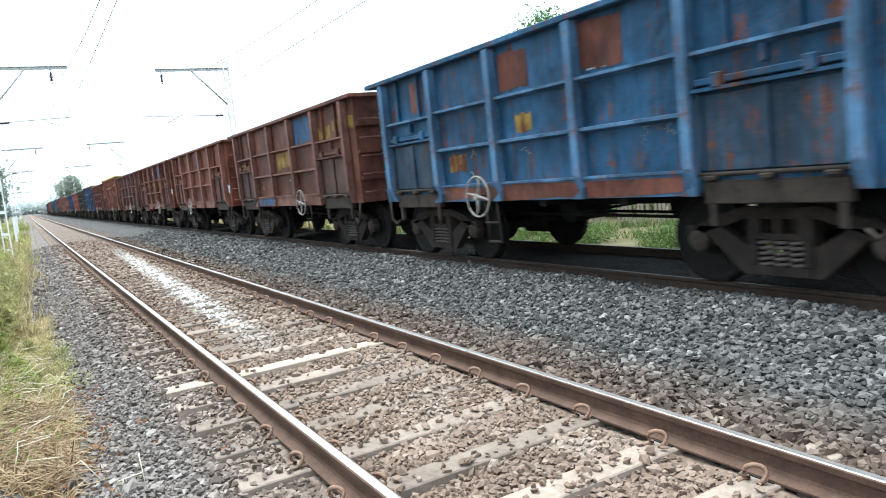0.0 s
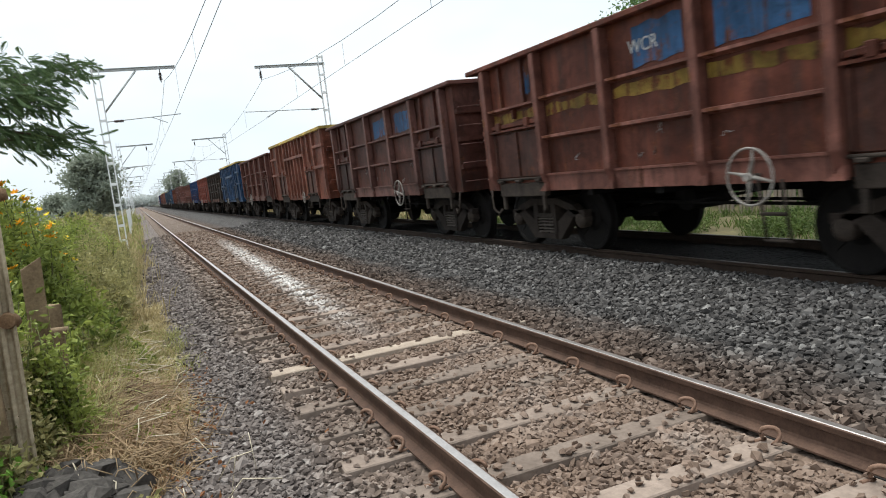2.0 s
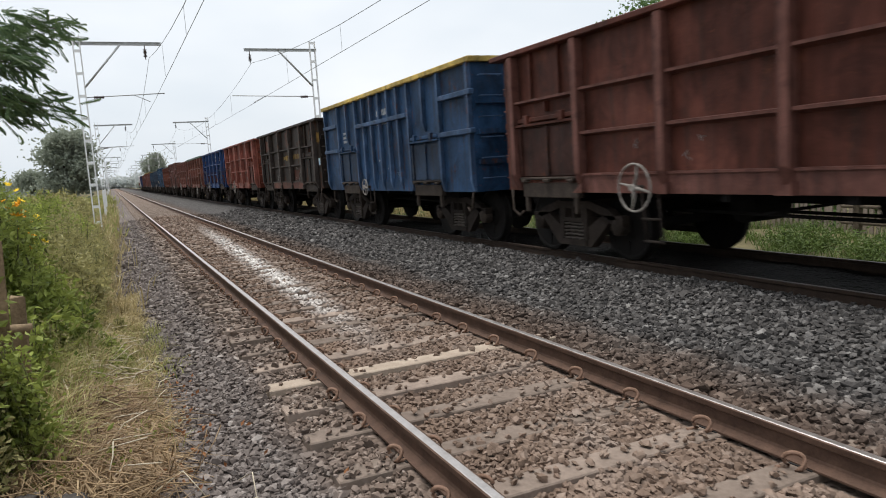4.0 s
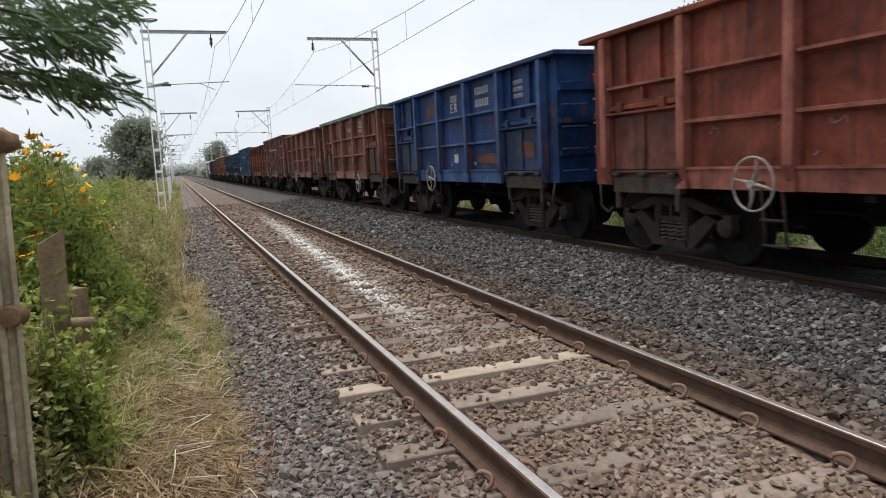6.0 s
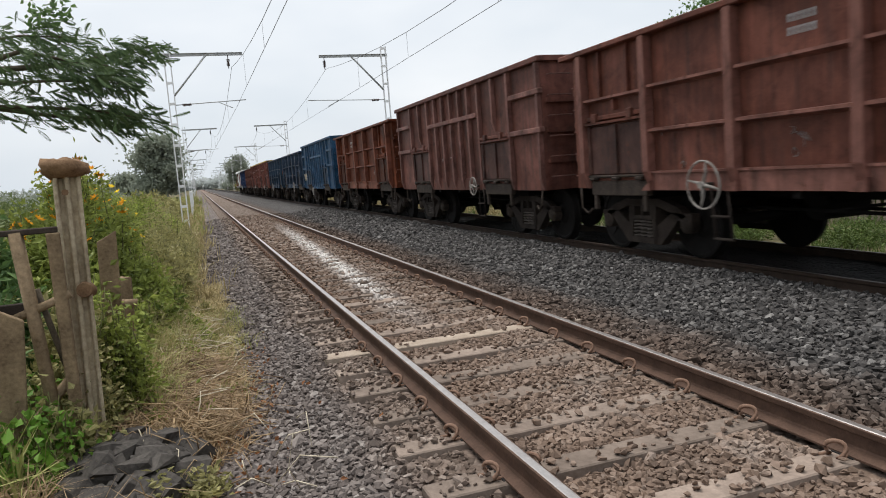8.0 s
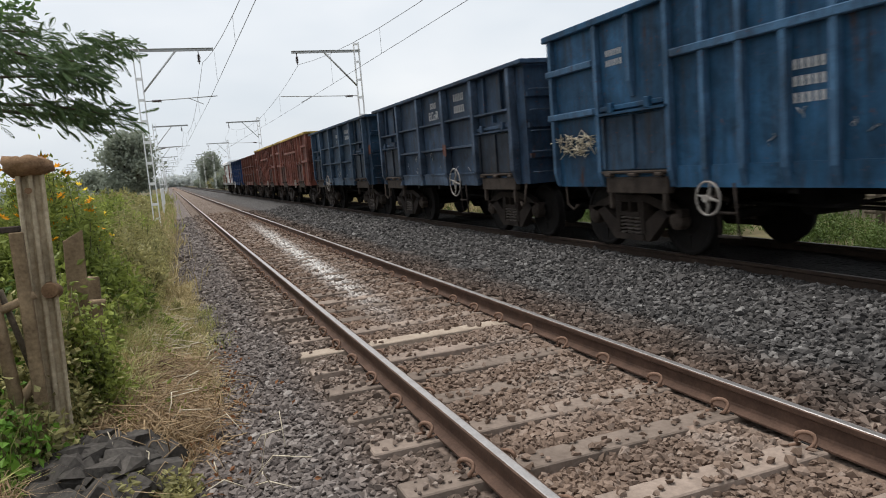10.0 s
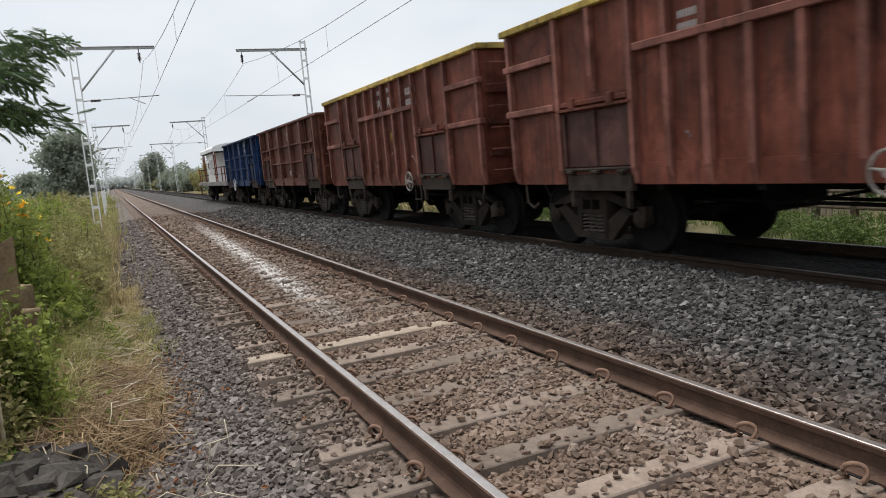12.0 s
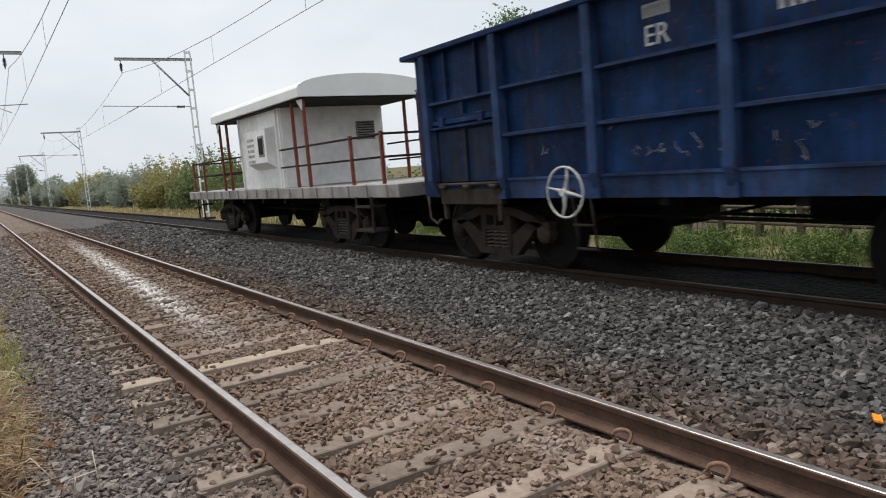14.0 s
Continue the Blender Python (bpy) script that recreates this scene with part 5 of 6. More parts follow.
def tree(label, at, trunk_h, height, rx, seed, material, leaves_n=6000, leaf=(0.35, 0.2), clumps=26, squash=0.42):
    r = np.random.default_rng(seed)
    ob = thing("tree", label, "tree", m=pose(*at))
    bm = tubed([(0, 0, -0.3), (0.05 * rx, 0, trunk_h * 0.5), (0, 0.04 * rx, trunk_h), (0.05 * rx, 0, height * 0.8)], [0.05 * height, 0.04 * height, 0.03 * height, 0.008 * height], 8)
    az, q, e = r.uniform(0, 2 * math.pi, clumps), r.uniform(0.25, 1, clumps), r.uniform(-0.75, 1, clumps)
    mid = (trunk_h + height) / 2
    cz = mid + e * (height - trunk_h) * 0.46
    cr = np.sqrt(np.maximum(0.12, 1 - e ** 2)) * q * rx
    c = np.stack([np.cos(az) * cr, np.sin(az) * cr, cz], -1)
    for p in c:
        z0 = min(trunk_h + 0.3 * (p[2] - trunk_h), p[2])
        tube(bm, [(0, 0, max(z0, trunk_h * 0.7)), (p[0] * 0.5, p[1] * 0.5, (max(z0, trunk_h * 0.7) + p[2]) / 2 + 0.03 * height), tuple(p)], [0.016 * height, 0.01 * height, 0.003 * height], 5)
    part("trunk", bm, M_BARK, ob)
    pick = r.integers(0, clumps, leaves_n)
    s = (0.2 + 0.16 * r.random(clumps)) * rx
    pts = c[pick] + r.normal(0, 1, (leaves_n, 3)) * s[pick][:, None] * np.array([1, 1, squash * 1.7])
    v, f = leaf_quads(pts, leaf[0], leaf[1], r)
    mesh_np("crown", v, f, material, ob, kind="stuff")
    return ob


def frond_tree():
    """Tree beside the verge whose feathery boughs hang into view."""
    r = np.random.default_rng(21)
    S = 10 / 7
    ob = thing("tree", "feathery-leaved tree with spreading boughs over the verge", "tree", m=pose(0, 0, 0))

    def at(x, y, z):
        return (-2.36 + (x + 2.36) * S, 10 + y, 1.55 + (z - 1.55) * S)

    limbs = [
        [(-6.2, 0.4, 0.2), (-6.0, 0.4, 1.5), (-5.2, 0.2, 2.25), (-4.0, 0.0, 2.36), (-3.2, 0.0, 2.3), (-2.62, 0.0, 2.17)],
        [(-6.0, 0.4, 1.5), (-5.4, 0.5, 2.5), (-4.2, 0.4, 2.68), (-3.3, 0.3, 2.72), (-2.9, 0.2, 2.8), (-2.6, 0.2, 2.8)],
        [(-5.2, 0.2, 2.25), (-4.3, -0.3, 2.5), (-3.4, -0.3, 2.52), (-3.0, -0.3, 2.5), (-2.8, -0.3, 2.46)],
        [(-5.4, 0.5, 2.5), (-4.4, 0.6, 2.9), (-3.7, 0.5, 3.0), (-3.25, 0.5, 2.98)],
        [(-4.2, 0.4, 2.68), (-3.6, -0.4, 2.75), (-3.2, -0.4, 2.66), (-2.95, -0.4, 2.62)],
        [(-4.0, 0.0, 2.36), (-3.5, 0.4, 2.28), (-3.1, 0.4, 2.24), (-2.85, 0.4, 2.2)],
    ]
    bm = bmesh.new()
    V, F, base_v, base_f = [], [], [], []
    # a frond: a stalk with pairs of comb-like blades
    for k in range(13):
        y = 0.05 + 0.024 * k
        ln = 0.08 * math.sin(math.pi * (0.18 + 0.72 * k / 12))
        for s in (-1, 1):
            i = len(base_v)
            tipx, tipy = s * ln * 0.8, y + ln * 0.9
            base_v += [(0, y, 0), (s * ln * 0.4 - 0.009, y + ln * 0.45 + 0.011, -0.006), (tipx, tipy, -0.03), (s * ln * 0.4 + 0.009, y + ln * 0.45 - 0.011, -0.006)]
            base_f.append((i, i + 1, i + 2, i + 3))
    i = len(base_v)
    base_v += [(-0.003, 0, 0), (0.003, 0, 0), (0.002, 0.36, -0.02), (-0.002, 0.36, -0.02)]
    base_f.append((i, i + 1, i + 2, i + 3))
    base_v, base_f = np.array(base_v), np.array(base_f)
    n = 0
    for li, limb in enumerate(limbs):
        pts = [Vector(at(*p)) for p in limb]
        rad = [0.09, 0.07, 0.045, 0.03, 0.016, 0.005] if li < 2 else [0.035, 0.025, 0.016, 0.01, 0.005]
        tube(bm, pts, rad[: len(pts)], 6)
        count = 270 if li < 3 else 170
        for _ in range(count):
            u = r.uniform(0.3 if li < 2 else 0.1, 1.0) ** 0.8 * (len(pts) - 1)
            j = min(int(u), len(pts) - 2)
            p = pts[j].lerp(pts[j + 1], u - j)
            along = (pts[j + 1] - pts[j]).normalized()
            p = p + Vector((r.normal(0, 0.1), r.normal(0, 0.28), r.normal(0.02, 0.085)))
            d = (along * 0.9 + Vector((r.normal(0.1, 0.5), r.normal(0, 0.7), r.normal(-0.45, 0.45)))).normalized()
            side = d.cross(Vector((r.normal(0, 0.6), r.normal(0, 1.2), 1))).normalized()
            up = side.cross(d)
            M = np.array([side, d, up]).T
            s = r.uniform(0.42, 0.8)
            V.append(base_v * s @ M.T + np.array(p))
            F.append(base_f + n)
            n += len(base_v)
    part("trunk", bm, M_BARK, ob)
    mesh_np("crown", np.concatenate(V), np.concatenate(F), M_FROND, ob, kind="stuff")
    pts = np.array(at(-3.45, 0.2, 3.12)) + np.random.default_rng(4).normal(0, 1, (110, 3)) * (0.16, 0.16, 0.1)
    v, f = leaf_quads(pts, 0.11, 0.06, r)
    mesh_np("upper_leaves", v, f, M_LEAF_DARK, ob, kind="stuff")


frond_tree()

shrub("flowering_shrub", "tall green shrub with orange-yellow flowers beside the fence", (-3.95, 10.2, -0.35), 0.95, 1.7, 2.25, 120, 16000, (0.11, 0.05), M_LEAF, 1, flower=M_FLOWER, flowers=36)
shrub("flowering_shrub", "bright green shrub with small yellow flowers", (-4.05, 13.6, -0.35), 1.0, 1.8, 2.2, 90, 12000, (0.08, 0.04), M_LEAF, 2, flower=M_YELLOW, flowers=40)
shrub("flowering_shrub", "leafy shrub with a few orange flowers further along", (-4.9, 8.0, -0.35), 1.1, 1.3, 2.1, 80, 9000, (0.09, 0.045), M_LEAF, 3, flower=M_FLOWER, flowers=8)
shrub("shrub", "straggling olive-green bush at the ballast edge", (-3.15, 13.0, -0.36), 0.62, 2.4, 1.15, 130, 11000, (0.1, 0.04), M_LEAF_OLIVE, 4)
shrub("shrub", "olive-green bush with thin stems", (-3.3, 17.5, -0.36), 0.75, 2.4, 1.5, 110, 9000, (0.08, 0.03), M_LEAF_OLIVE, 5)
shrub("shrub", "weedy green bush among dry grass", (-3.2, 10.0, -0.36), 0.5, 1.3, 1.1, 80, 6000, (0.11, 0.05), M_LEAF, 6)
shrub("shrub", "broad-leaved creeper over the broken fence", (-3.3, 8.0, -0.35), 0.35, 0.9, 1.1, 70, 3000, (0.08, 0.05), M_LEAF, 7)
shrub("shrub", "dense green thicket behind the old post", (-4.4, 6.6, -0.35), 0.95, 1.2, 1.75, 90, 7000, (0.1, 0.05), M_LEAF_DARK, 8)
shrub("shrub", "fresh lime-green weed at the foot of the fence", (-3.55, 6.1, -0.33), 0.35, 0.5, 0.75, 40, 600, (0.1, 0.07), M_LEAF_LIME, 9)
shrub("shrub", "fresh broad-leaved weed between gate and rocks", (-3.45, 5.15, -0.35), 0.24, 0.4, 0.65, 45, 480, (0.075, 0.055), M_LEAF_LIME, 178, taper=0.7)
shrub("shrub", "bright green leafy weed near the rocks", (-3.75, 5.0, -0.33), 0.35, 0.5, 0.75, 40, 600, (0.1, 0.065), M_LEAF_LIME, 10)
shrub("shrub", "small yellow-green weed between dark rocks and ballast", (-2.5, 4.5, -0.34), 0.16, 0.25, 0.14, 30, 260, (0.05, 0.03), M_LEAF_OLIVE, 11, spread=0.03)
shrub("shrub", "tall thin thicket further down the verge", (-4.4, 24.0, -0.4), 1.5, 4.0, 1.9, 130, 12000, (0.12, 0.055), M_LEAF, 12)
shrub("shrub", "overgrown green bank further down the verge", (-5.2, 36.0, -0.4), 2.2, 7.0, 1.8, 130, 12000, (0.16, 0.08), M_LEAF_OLIVE, 13)
shrub("shrub", "overgrown green bank far down the verge", (-6.0, 54.0, -0.45), 3.0, 11.0, 1.9, 130, 12000, (0.24, 0.12), M_LEAF_OLIVE, 14)
shrub("shrub", "dark green hedge beyond the fence", (-8.5, 15.0, -0.4), 2.6, 6.0, 2.0, 150, 12000, (0.17, 0.09), M_LEAF_DARK, 15)
shrub("shrub", "dark leafy bush behind the gate frame", (-5.6, 7.2, -0.4), 0.9, 1.0, 2.5, 70, 6000, (0.1, 0.05), M_LEAF_DARK, 16)

shrub("shrub", "tall dense dark bush behind the gate", (-4.8, 7.3, -0.4), 0.95, 0.9, 2.65, 130, 15000, (0.1, 0.055), M_LEAF_DARK, 177, taper=0.7)
shrub("shrub", "tangle of small-leaved creeper on the planks", (-3.12, 6.15, -0.35), 0.24, 0.16, 1.2, 80, 3200, (0.055, 0.035), M_LEAF, 175, taper=0.8)
shrub("shrub", "weeds and creeper around the old post", (-3.35, 5.75, -0.35), 0.25, 0.2, 0.95, 60, 1700, (0.055, 0.032), M_LEAF_OLIVE, 176, taper=0.8)
shrub("shrub", "creeper and weeds climbing the fence planks", (-3.3, 6.4, -0.35), 0.28, 0.3, 1.3, 70, 2600, (0.07, 0.045), M_LEAF, 17)
shrub("shrub", "olive creeper hanging over the fence", (-3.42, 6.05, -0.35), 0.3, 0.25, 1.35, 60, 2400, (0.08, 0.045), M_LEAF_OLIVE, 171)
shrub("shrub", "tall dark bush behind the verge", (-6.4, 10.5, -0.4), 1.1, 1.4, 3.3, 90, 8000, (0.12, 0.06), M_LEAF_DARK, 173)
shrub("shrub", "tall flowering thicket along the verge", (-4.6, 16.5, -0.4), 1.1, 2.6, 2.3, 110, 10000, (0.1, 0.05), M_LEAF, 174, flower=M_YELLOW, flowers=16)
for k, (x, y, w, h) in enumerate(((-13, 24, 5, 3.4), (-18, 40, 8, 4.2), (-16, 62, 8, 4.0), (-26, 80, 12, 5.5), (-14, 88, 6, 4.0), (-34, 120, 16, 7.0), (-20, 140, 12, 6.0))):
    shrub("shrub", "dense green hedge in the fields beyond", (x, y, -0.5), w, w, h * 0.55, 120, 7000, (0.22 + 0.003 * y, 0.12 + 0.0016 * y), M_FAR_LEAF if y < 70 else M_HAZE_TINT_LEAF, 180 + k, "hedge", spread=0.35)
shrub("shrub", "green weeds around the foot of the post", (-3.35, 5.2, -0.35), 0.25, 0.15, 0.6, 40, 700, (0.07, 0.04), M_LEAF_OLIVE, 18)
for k, (x, y, h) in enumerate(((-3.15, 8.6, 0.75), (-3.1, 9.9, 0.7), (-2.95, 11.3, 0.75), (-2.8, 15.6, 0.9), (-2.75, 19.5, 0.8), (-2.85, 23.0, 0.9))):
    shrub("shrub", "low straggling olive weed among dry grass", (x, y, -0.36), 0.38, 0.85, h, 60, 2600, (0.06, 0.022), M_LEAF_OLIVE, 20 + k, "plant")

# horizon trees: their mist is only a paler leaf colour
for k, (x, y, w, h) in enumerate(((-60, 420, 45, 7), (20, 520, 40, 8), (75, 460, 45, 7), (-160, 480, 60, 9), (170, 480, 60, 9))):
    shrub("tree_line", "pale line of trees on the horizon, mist painted into the leaves", (x, y, -0.5), w, 14, h, 160, 7000, (2.2, 1.4), M_MIST_TINT_LEAF, 250 + k, "tree line", spread=1.2, taper=0.95)

tree("round dark green tree standing alone in the distance", (-6.4, 90, -0.4), 0.7, 7.9, 2.5, 31, M_HAZE_TINT_LEAF, 16000, (0.42, 0.28), 40)
tree("small tree in the distance, haze painted into the leaves", (-12.5, 118, -0.4), 1.0, 4.4, 1.9, 32, M_HAZE_TINT_LEAF, 5000, (0.4, 0.25), 24)
tree("low spreading tree in the distance", (-20.0, 125, -0.4), 1.0, 4.2, 2.8, 33, M_HAZE_TINT_LEAF, 5000, (0.4, 0.25), 24)
tree("tall narrow tree beyond the train", (10.6, 240, -0.5), 1.2, 10.4, 3.0, 34, M_HAZE_TINT_LEAF, 12000, (0.6, 0.4), 36)
tree("dark tree whose crown shows above the wagons", (13.6, 19.3, -0.5), 2.2, 7.0, 1.25, 35, M_LEAF_DARK, 6000, (0.13, 0.075), 26)
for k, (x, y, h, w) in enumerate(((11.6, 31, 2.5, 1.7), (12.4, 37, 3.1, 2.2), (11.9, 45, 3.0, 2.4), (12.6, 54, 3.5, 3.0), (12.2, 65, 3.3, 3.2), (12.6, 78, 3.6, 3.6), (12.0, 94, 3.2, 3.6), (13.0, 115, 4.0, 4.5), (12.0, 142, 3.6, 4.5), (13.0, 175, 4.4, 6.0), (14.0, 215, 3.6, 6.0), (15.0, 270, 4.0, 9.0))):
    shrub("shrub", "broad acacia-like bush beyond the far track", (x, y, -0.55), w, w * 1.5, h * 1.35, 120, 9500, (0.13 + 0.002 * y, 0.08 + 0.0012 * y), M_LEAF_OLIVE if k % 3 == 1 else (M_FAR_LEAF if y < 70 else M_HAZE_TINT_LEAF), 60 + k, spread=0.2, taper=0.75)


for k in range(6):
    shrub("shrub", "dark green hedge behind the picket fence", (14.2, 3.0 + 5.6 * k, -0.55), 1.2, 3.4, 2.3, 110, 5200, (0.16, 0.08), M_LEAF_DARK, 400 + k, "hedge", spread=0.16, taper=0.8)


def scatter(n, x0, x1, y0, y1, seed, clump=0.0):
    r = np.random.default_rng(seed)
    if clump:
        m = max(8, n // 26)
        cx, cy = r.uniform(x0, x1, m), r.uniform(y0, y1, m)
        i = r.integers(0, m, n)
        return cx[i] + r.normal(0, clump, n), cy[i] + r.normal(0, clump, n), r
    return r.uniform(x0, x1, n), r.uniform(y0, y1, n), r


def grass(label, n, x0, x1, y0, y1, height, width, lean, material, seed, clump=0.05, z=None):
    x, y, r = scatter(n, x0, x1, y0, y1, seed, clump)
    away = np.hypot((x + 2.97) / 0.5, (y - 5.0) / 0.78) > 1
    x, y = x[away], y[away]
    n = len(x)
    zz = np.maximum(verge_z(x, y), np.where((x > -2.75) & (x < 8.2), bed_z(x, y), -9)) - 0.02 if z is None else np.full(n, z)
    v, f = blades(x, y, zz, height, width, lean, r)
    tagged(mesh_np("grass", v, f, material, kind="stuff"), label, "grass")


grass("dry stalks and green shoots below the fence", 2600, -3.5, -2.7, 5.9, 9.0, 0.4, 0.005, 1.1, M_GRASS_DRY, 40)
grass("olive shoots below the fence", 3600, -3.6, -2.8, 6.0, 10.0, 0.45, 0.006, 1.0, M_GRASS_GREEN, 39, 0.09)
grass("pale dry grass matted beside the ballast", 15000, -3.15, -2.2, 6.4, 14.0, 0.19, 0.0045, 1.5, M_GRASS_DRY, 41)
grass("brown dead grass and stalks in a tangle", 7000, -3.2, -2.25, 5.0, 10.0, 0.17, 0.005, 1.9, M_GRASS_BROWN, 42)
grass("yellow-green grass tufts at the ballast edge", 1500, -2.6, -2.05, 6.2, 11.0, 0.2, 0.004, 1.0, M_GRASS_GREEN, 43, 0.07)
grass("tall green grass along the verge", 5000, -4.8, -2.85, 8.5, 30.0, 0.42, 0.007, 1.0, M_GRASS_DRY, 44, 0.1)
grass("olive and straw-coloured grass along the verge", 9000, -4.2, -2.4, 12.0, 70.0, 0.55, 0.011, 0.9, M_GRASS_DRY, 45, 0.2)
grass("rough green grass further off", 8000, -9.0, -2.6, 28.0, 120.0, 0.8, 0.03, 0.7, M_GRASS_GREEN, 46, 0.4)
grass("dry undergrowth between fence and rocks", 5000, -4.2, -2.8, 3.8, 8.0, 0.38, 0.005, 1.2, M_GRASS_BROWN, 47)
grass("green undergrowth behind the fence", 6000, -6.5, -3.4, 4.0, 12.0, 0.55, 0.009, 0.8, M_GRASS_GREEN, 48, 0.1)
grass("thick green grass beyond the far track", 14000, 8.1, 12.2, 2.0, 34.0, 0.3, 0.009, 1.0, M_BANK_GRASS, 49, 0.12)
grass("yellowed grass beyond the far track", 7000, 7.9, 11.0, 20.0, 110.0, 0.5, 0.02, 0.9, M_GRASS_DRY, 50, 0.3)
for k, (x, y) in enumerate(((8.9, 8.2), (9.6, 10.4), (9.0, 13.0), (9.9, 15.6), (9.3, 6.2), (9.8, 18.5), (9.2, 22.0))):
    shrub("weed", "leafy green weed clump on the far bank", (x, y, -0.56), 0.8, 1.0, 0.55, 60, 2200, (0.08, 0.035), M_BANK_GRASS, 90 + k, "plant")


# ---- the broken fence, rocks and litter by the verge ----
def old_post():
    p = thing("old_post", "weathered fluted post with a rusty mushroom cap", "post", m=pose(-3.25, 5.5, -0.4, -1.5, 1.5, 12))
    bm = bmesh.new()
    prism(bm, [(-0.085, -0.06), (-0.06, -0.06), (-0.052, -0.015), (-0.022, -0.015), (-0.014, -0.06), (0.014, -0.06), (0.022, -0.015), (0.052, -0.015), (0.06, -0.06), (0.085, -0.06), (0.085, 0.06), (-0.085, 0.06)], "z", 0.0, 2.12)
    bmesh.ops.bevel(bm, geom=list(bm.edges), offset=0.006, segments=1, affect="EDGES")
    part("shaft", bm, M_POST, p)
    bm = bmesh.new()
    tube(bm, [(0, 0, 2.08), (0, 0, 2.12), (0, 0, 2.15), (0.01, 0, 2.19), (0.01, 0, 2.21)], [0.1, 0.15, 0.16, 0.15, 0.07], 14)
    r = random.Random(3)
    for v in bm.verts:
        v.co += Vector((r.uniform(-1, 1), r.uniform(-1, 1), r.uniform(-1, 1))) * 0.012
    part("cap", bm, M_CAP, p, "crumbling rust-brown cap")
    bm = tubed([(-0.02, -0.075, 1.98), (-0.02, -0.06, 1.98)], 0.022, 8)
    part("bolt", bm, M_CAP, p)
    bm = tubed([(0.03, -0.1, 1.3), (0.05, -0.02, 1.3), (0.08, 0.06, 1.28)], [0.05, 0.06, 0.05], 12)
    part("log_end", bm, M_CAP, p, "sawn log end lashed to the post")


def gate_frame():
    g = thing("gate_frame", "broken rusty angle-iron frame leaning on the post", "gate frame", m=pose(-3.4, 5.35, -0.4))
    part("top_bar", boxed(-0.42, 0.13, -0.02, 0.03, 1.72, 1.76, bevel=0.006), M_BRACKET, g)
    part("leg", tubed([(-0.12, 0, 1.74), (-0.06, 0.0, 0.9), (0.0, 0.02, 0.0)], [0.045, 0.042, 0.045], 6), M_WOOD, g)
    part("leg", boxed(0.06, 0.14, -0.03, 0.03, 0.0, 1.72, bevel=0.008), M_WOOD, g)
    part("mid_bar", tubed([(-0.4, 0.02, 1.1), (0.0, 0, 1.24), (0.16, 0, 1.3)], 0.03, 6), M_WOOD, g)
    part("brace", tubed([(-0.05, 0.05, 1.35), (0.1, 0.08, 0.6)], 0.02, 6), M_BARK, g)
    bm = boxed(-0.16, 0.16, -0.025, 0.025, 0.0, 1.25)
    for v in bm.verts:
        if v.co.z > 1:
            v.co.z += 0.12 if v.co.x < 0 else -0.05
    bmesh.ops.bevel(bm, geom=list(bm.edges), offset=0.008, segments=1, affect="EDGES")
    board = part("board", bm, M_WOOD, g, "broad brown board")
    board.matrix_basis = pose(-0.36, -0.22, 0.0, 0, 5, 10)
    part("cross_bar", boxed(-0.62, -0.05, 0.0, 0.05, 1.2, 1.27, bevel=0.006), M_BRACKET, g)
    part("low_bar", tubed([(-0.35, 0.1, 0.25), (0.12, 0.03, 0.75)], 0.035, 6), M_WOOD, g)


def plank_stumps():
    for x, y, z, w, turn in ((-3.17, 6.5, 1.22, 0.075, 8), (-3.12, 7.2, 0.8, 0.05, -5)):
        bm = boxed(-w, w, -0.025, 0.025, 0.0, z + 0.4)
        for v in bm.verts:
            if v.co.z > 1:
                v.co.z += random.uniform(-0.06, 0.04)
        bmesh.ops.bevel(bm, geom=list(bm.edges), offset=0.006, segments=1, affect="EDGES")
        o = tagged(part("fence_plank", bm, M_WOOD), "short grey-brown broken fence plank", "fence plank", "planks of the broken fence")
        o.matrix_basis = pose(x, y, -0.4, random.uniform(-3, 3), 2, turn)
    o = tagged(part("fence_rail", tubed([(-3.5, 6.95, 0.5), (-3.2, 6.98, 0.56), (-2.98, 7.0, 0.55)], [0.04, 0.045, 0.035], 7), M_WOOD), "weathered round fence rail among creepers", "fence rail")


def rock(at, size, seed):
    r = random.Random(seed)
    bm = bmesh.new()
    sx, sy, sz = size * r.uniform(0.8, 1.4), size * r.uniform(0.7, 1.2), size * r.uniform(0.5, 0.9)
    for _ in range(13):
        d = Vector((r.gauss(0, 1), r.gauss(0, 1), r.gauss(0, 1))).normalized()
        bm.verts.new((d.x * sx, d.y * sy, d.z * sz))
    hull = bmesh.ops.convex_hull(bm, input=list(bm.verts))
    loose = [v for v in bm.verts if not v.link_faces]
    bmesh.ops.delete(bm, geom=loose, context="VERTS")
    o = tagged(part("rock", bm, M_ROCK), "dark angular rock in a low pile", "rock", "rock pile by the verge")
    o.matrix_basis = pose(*at, r.uniform(-30, 30), r.uniform(-30, 30), r.uniform(0, 360))


old_post()
gate_frame()
plank_stumps()
for k in range(120):
    rr = random.Random(100 + k)
    a, d = rr.uniform(0, 6.28), rr.random() ** 0.6
    rock((-2.97 + 0.42 * d * math.cos(a), 5.0 + 0.72 * d * math.sin(a), -0.3 + 0.17 * (1 - d)), rr.uniform(0.04, 0.17), k)


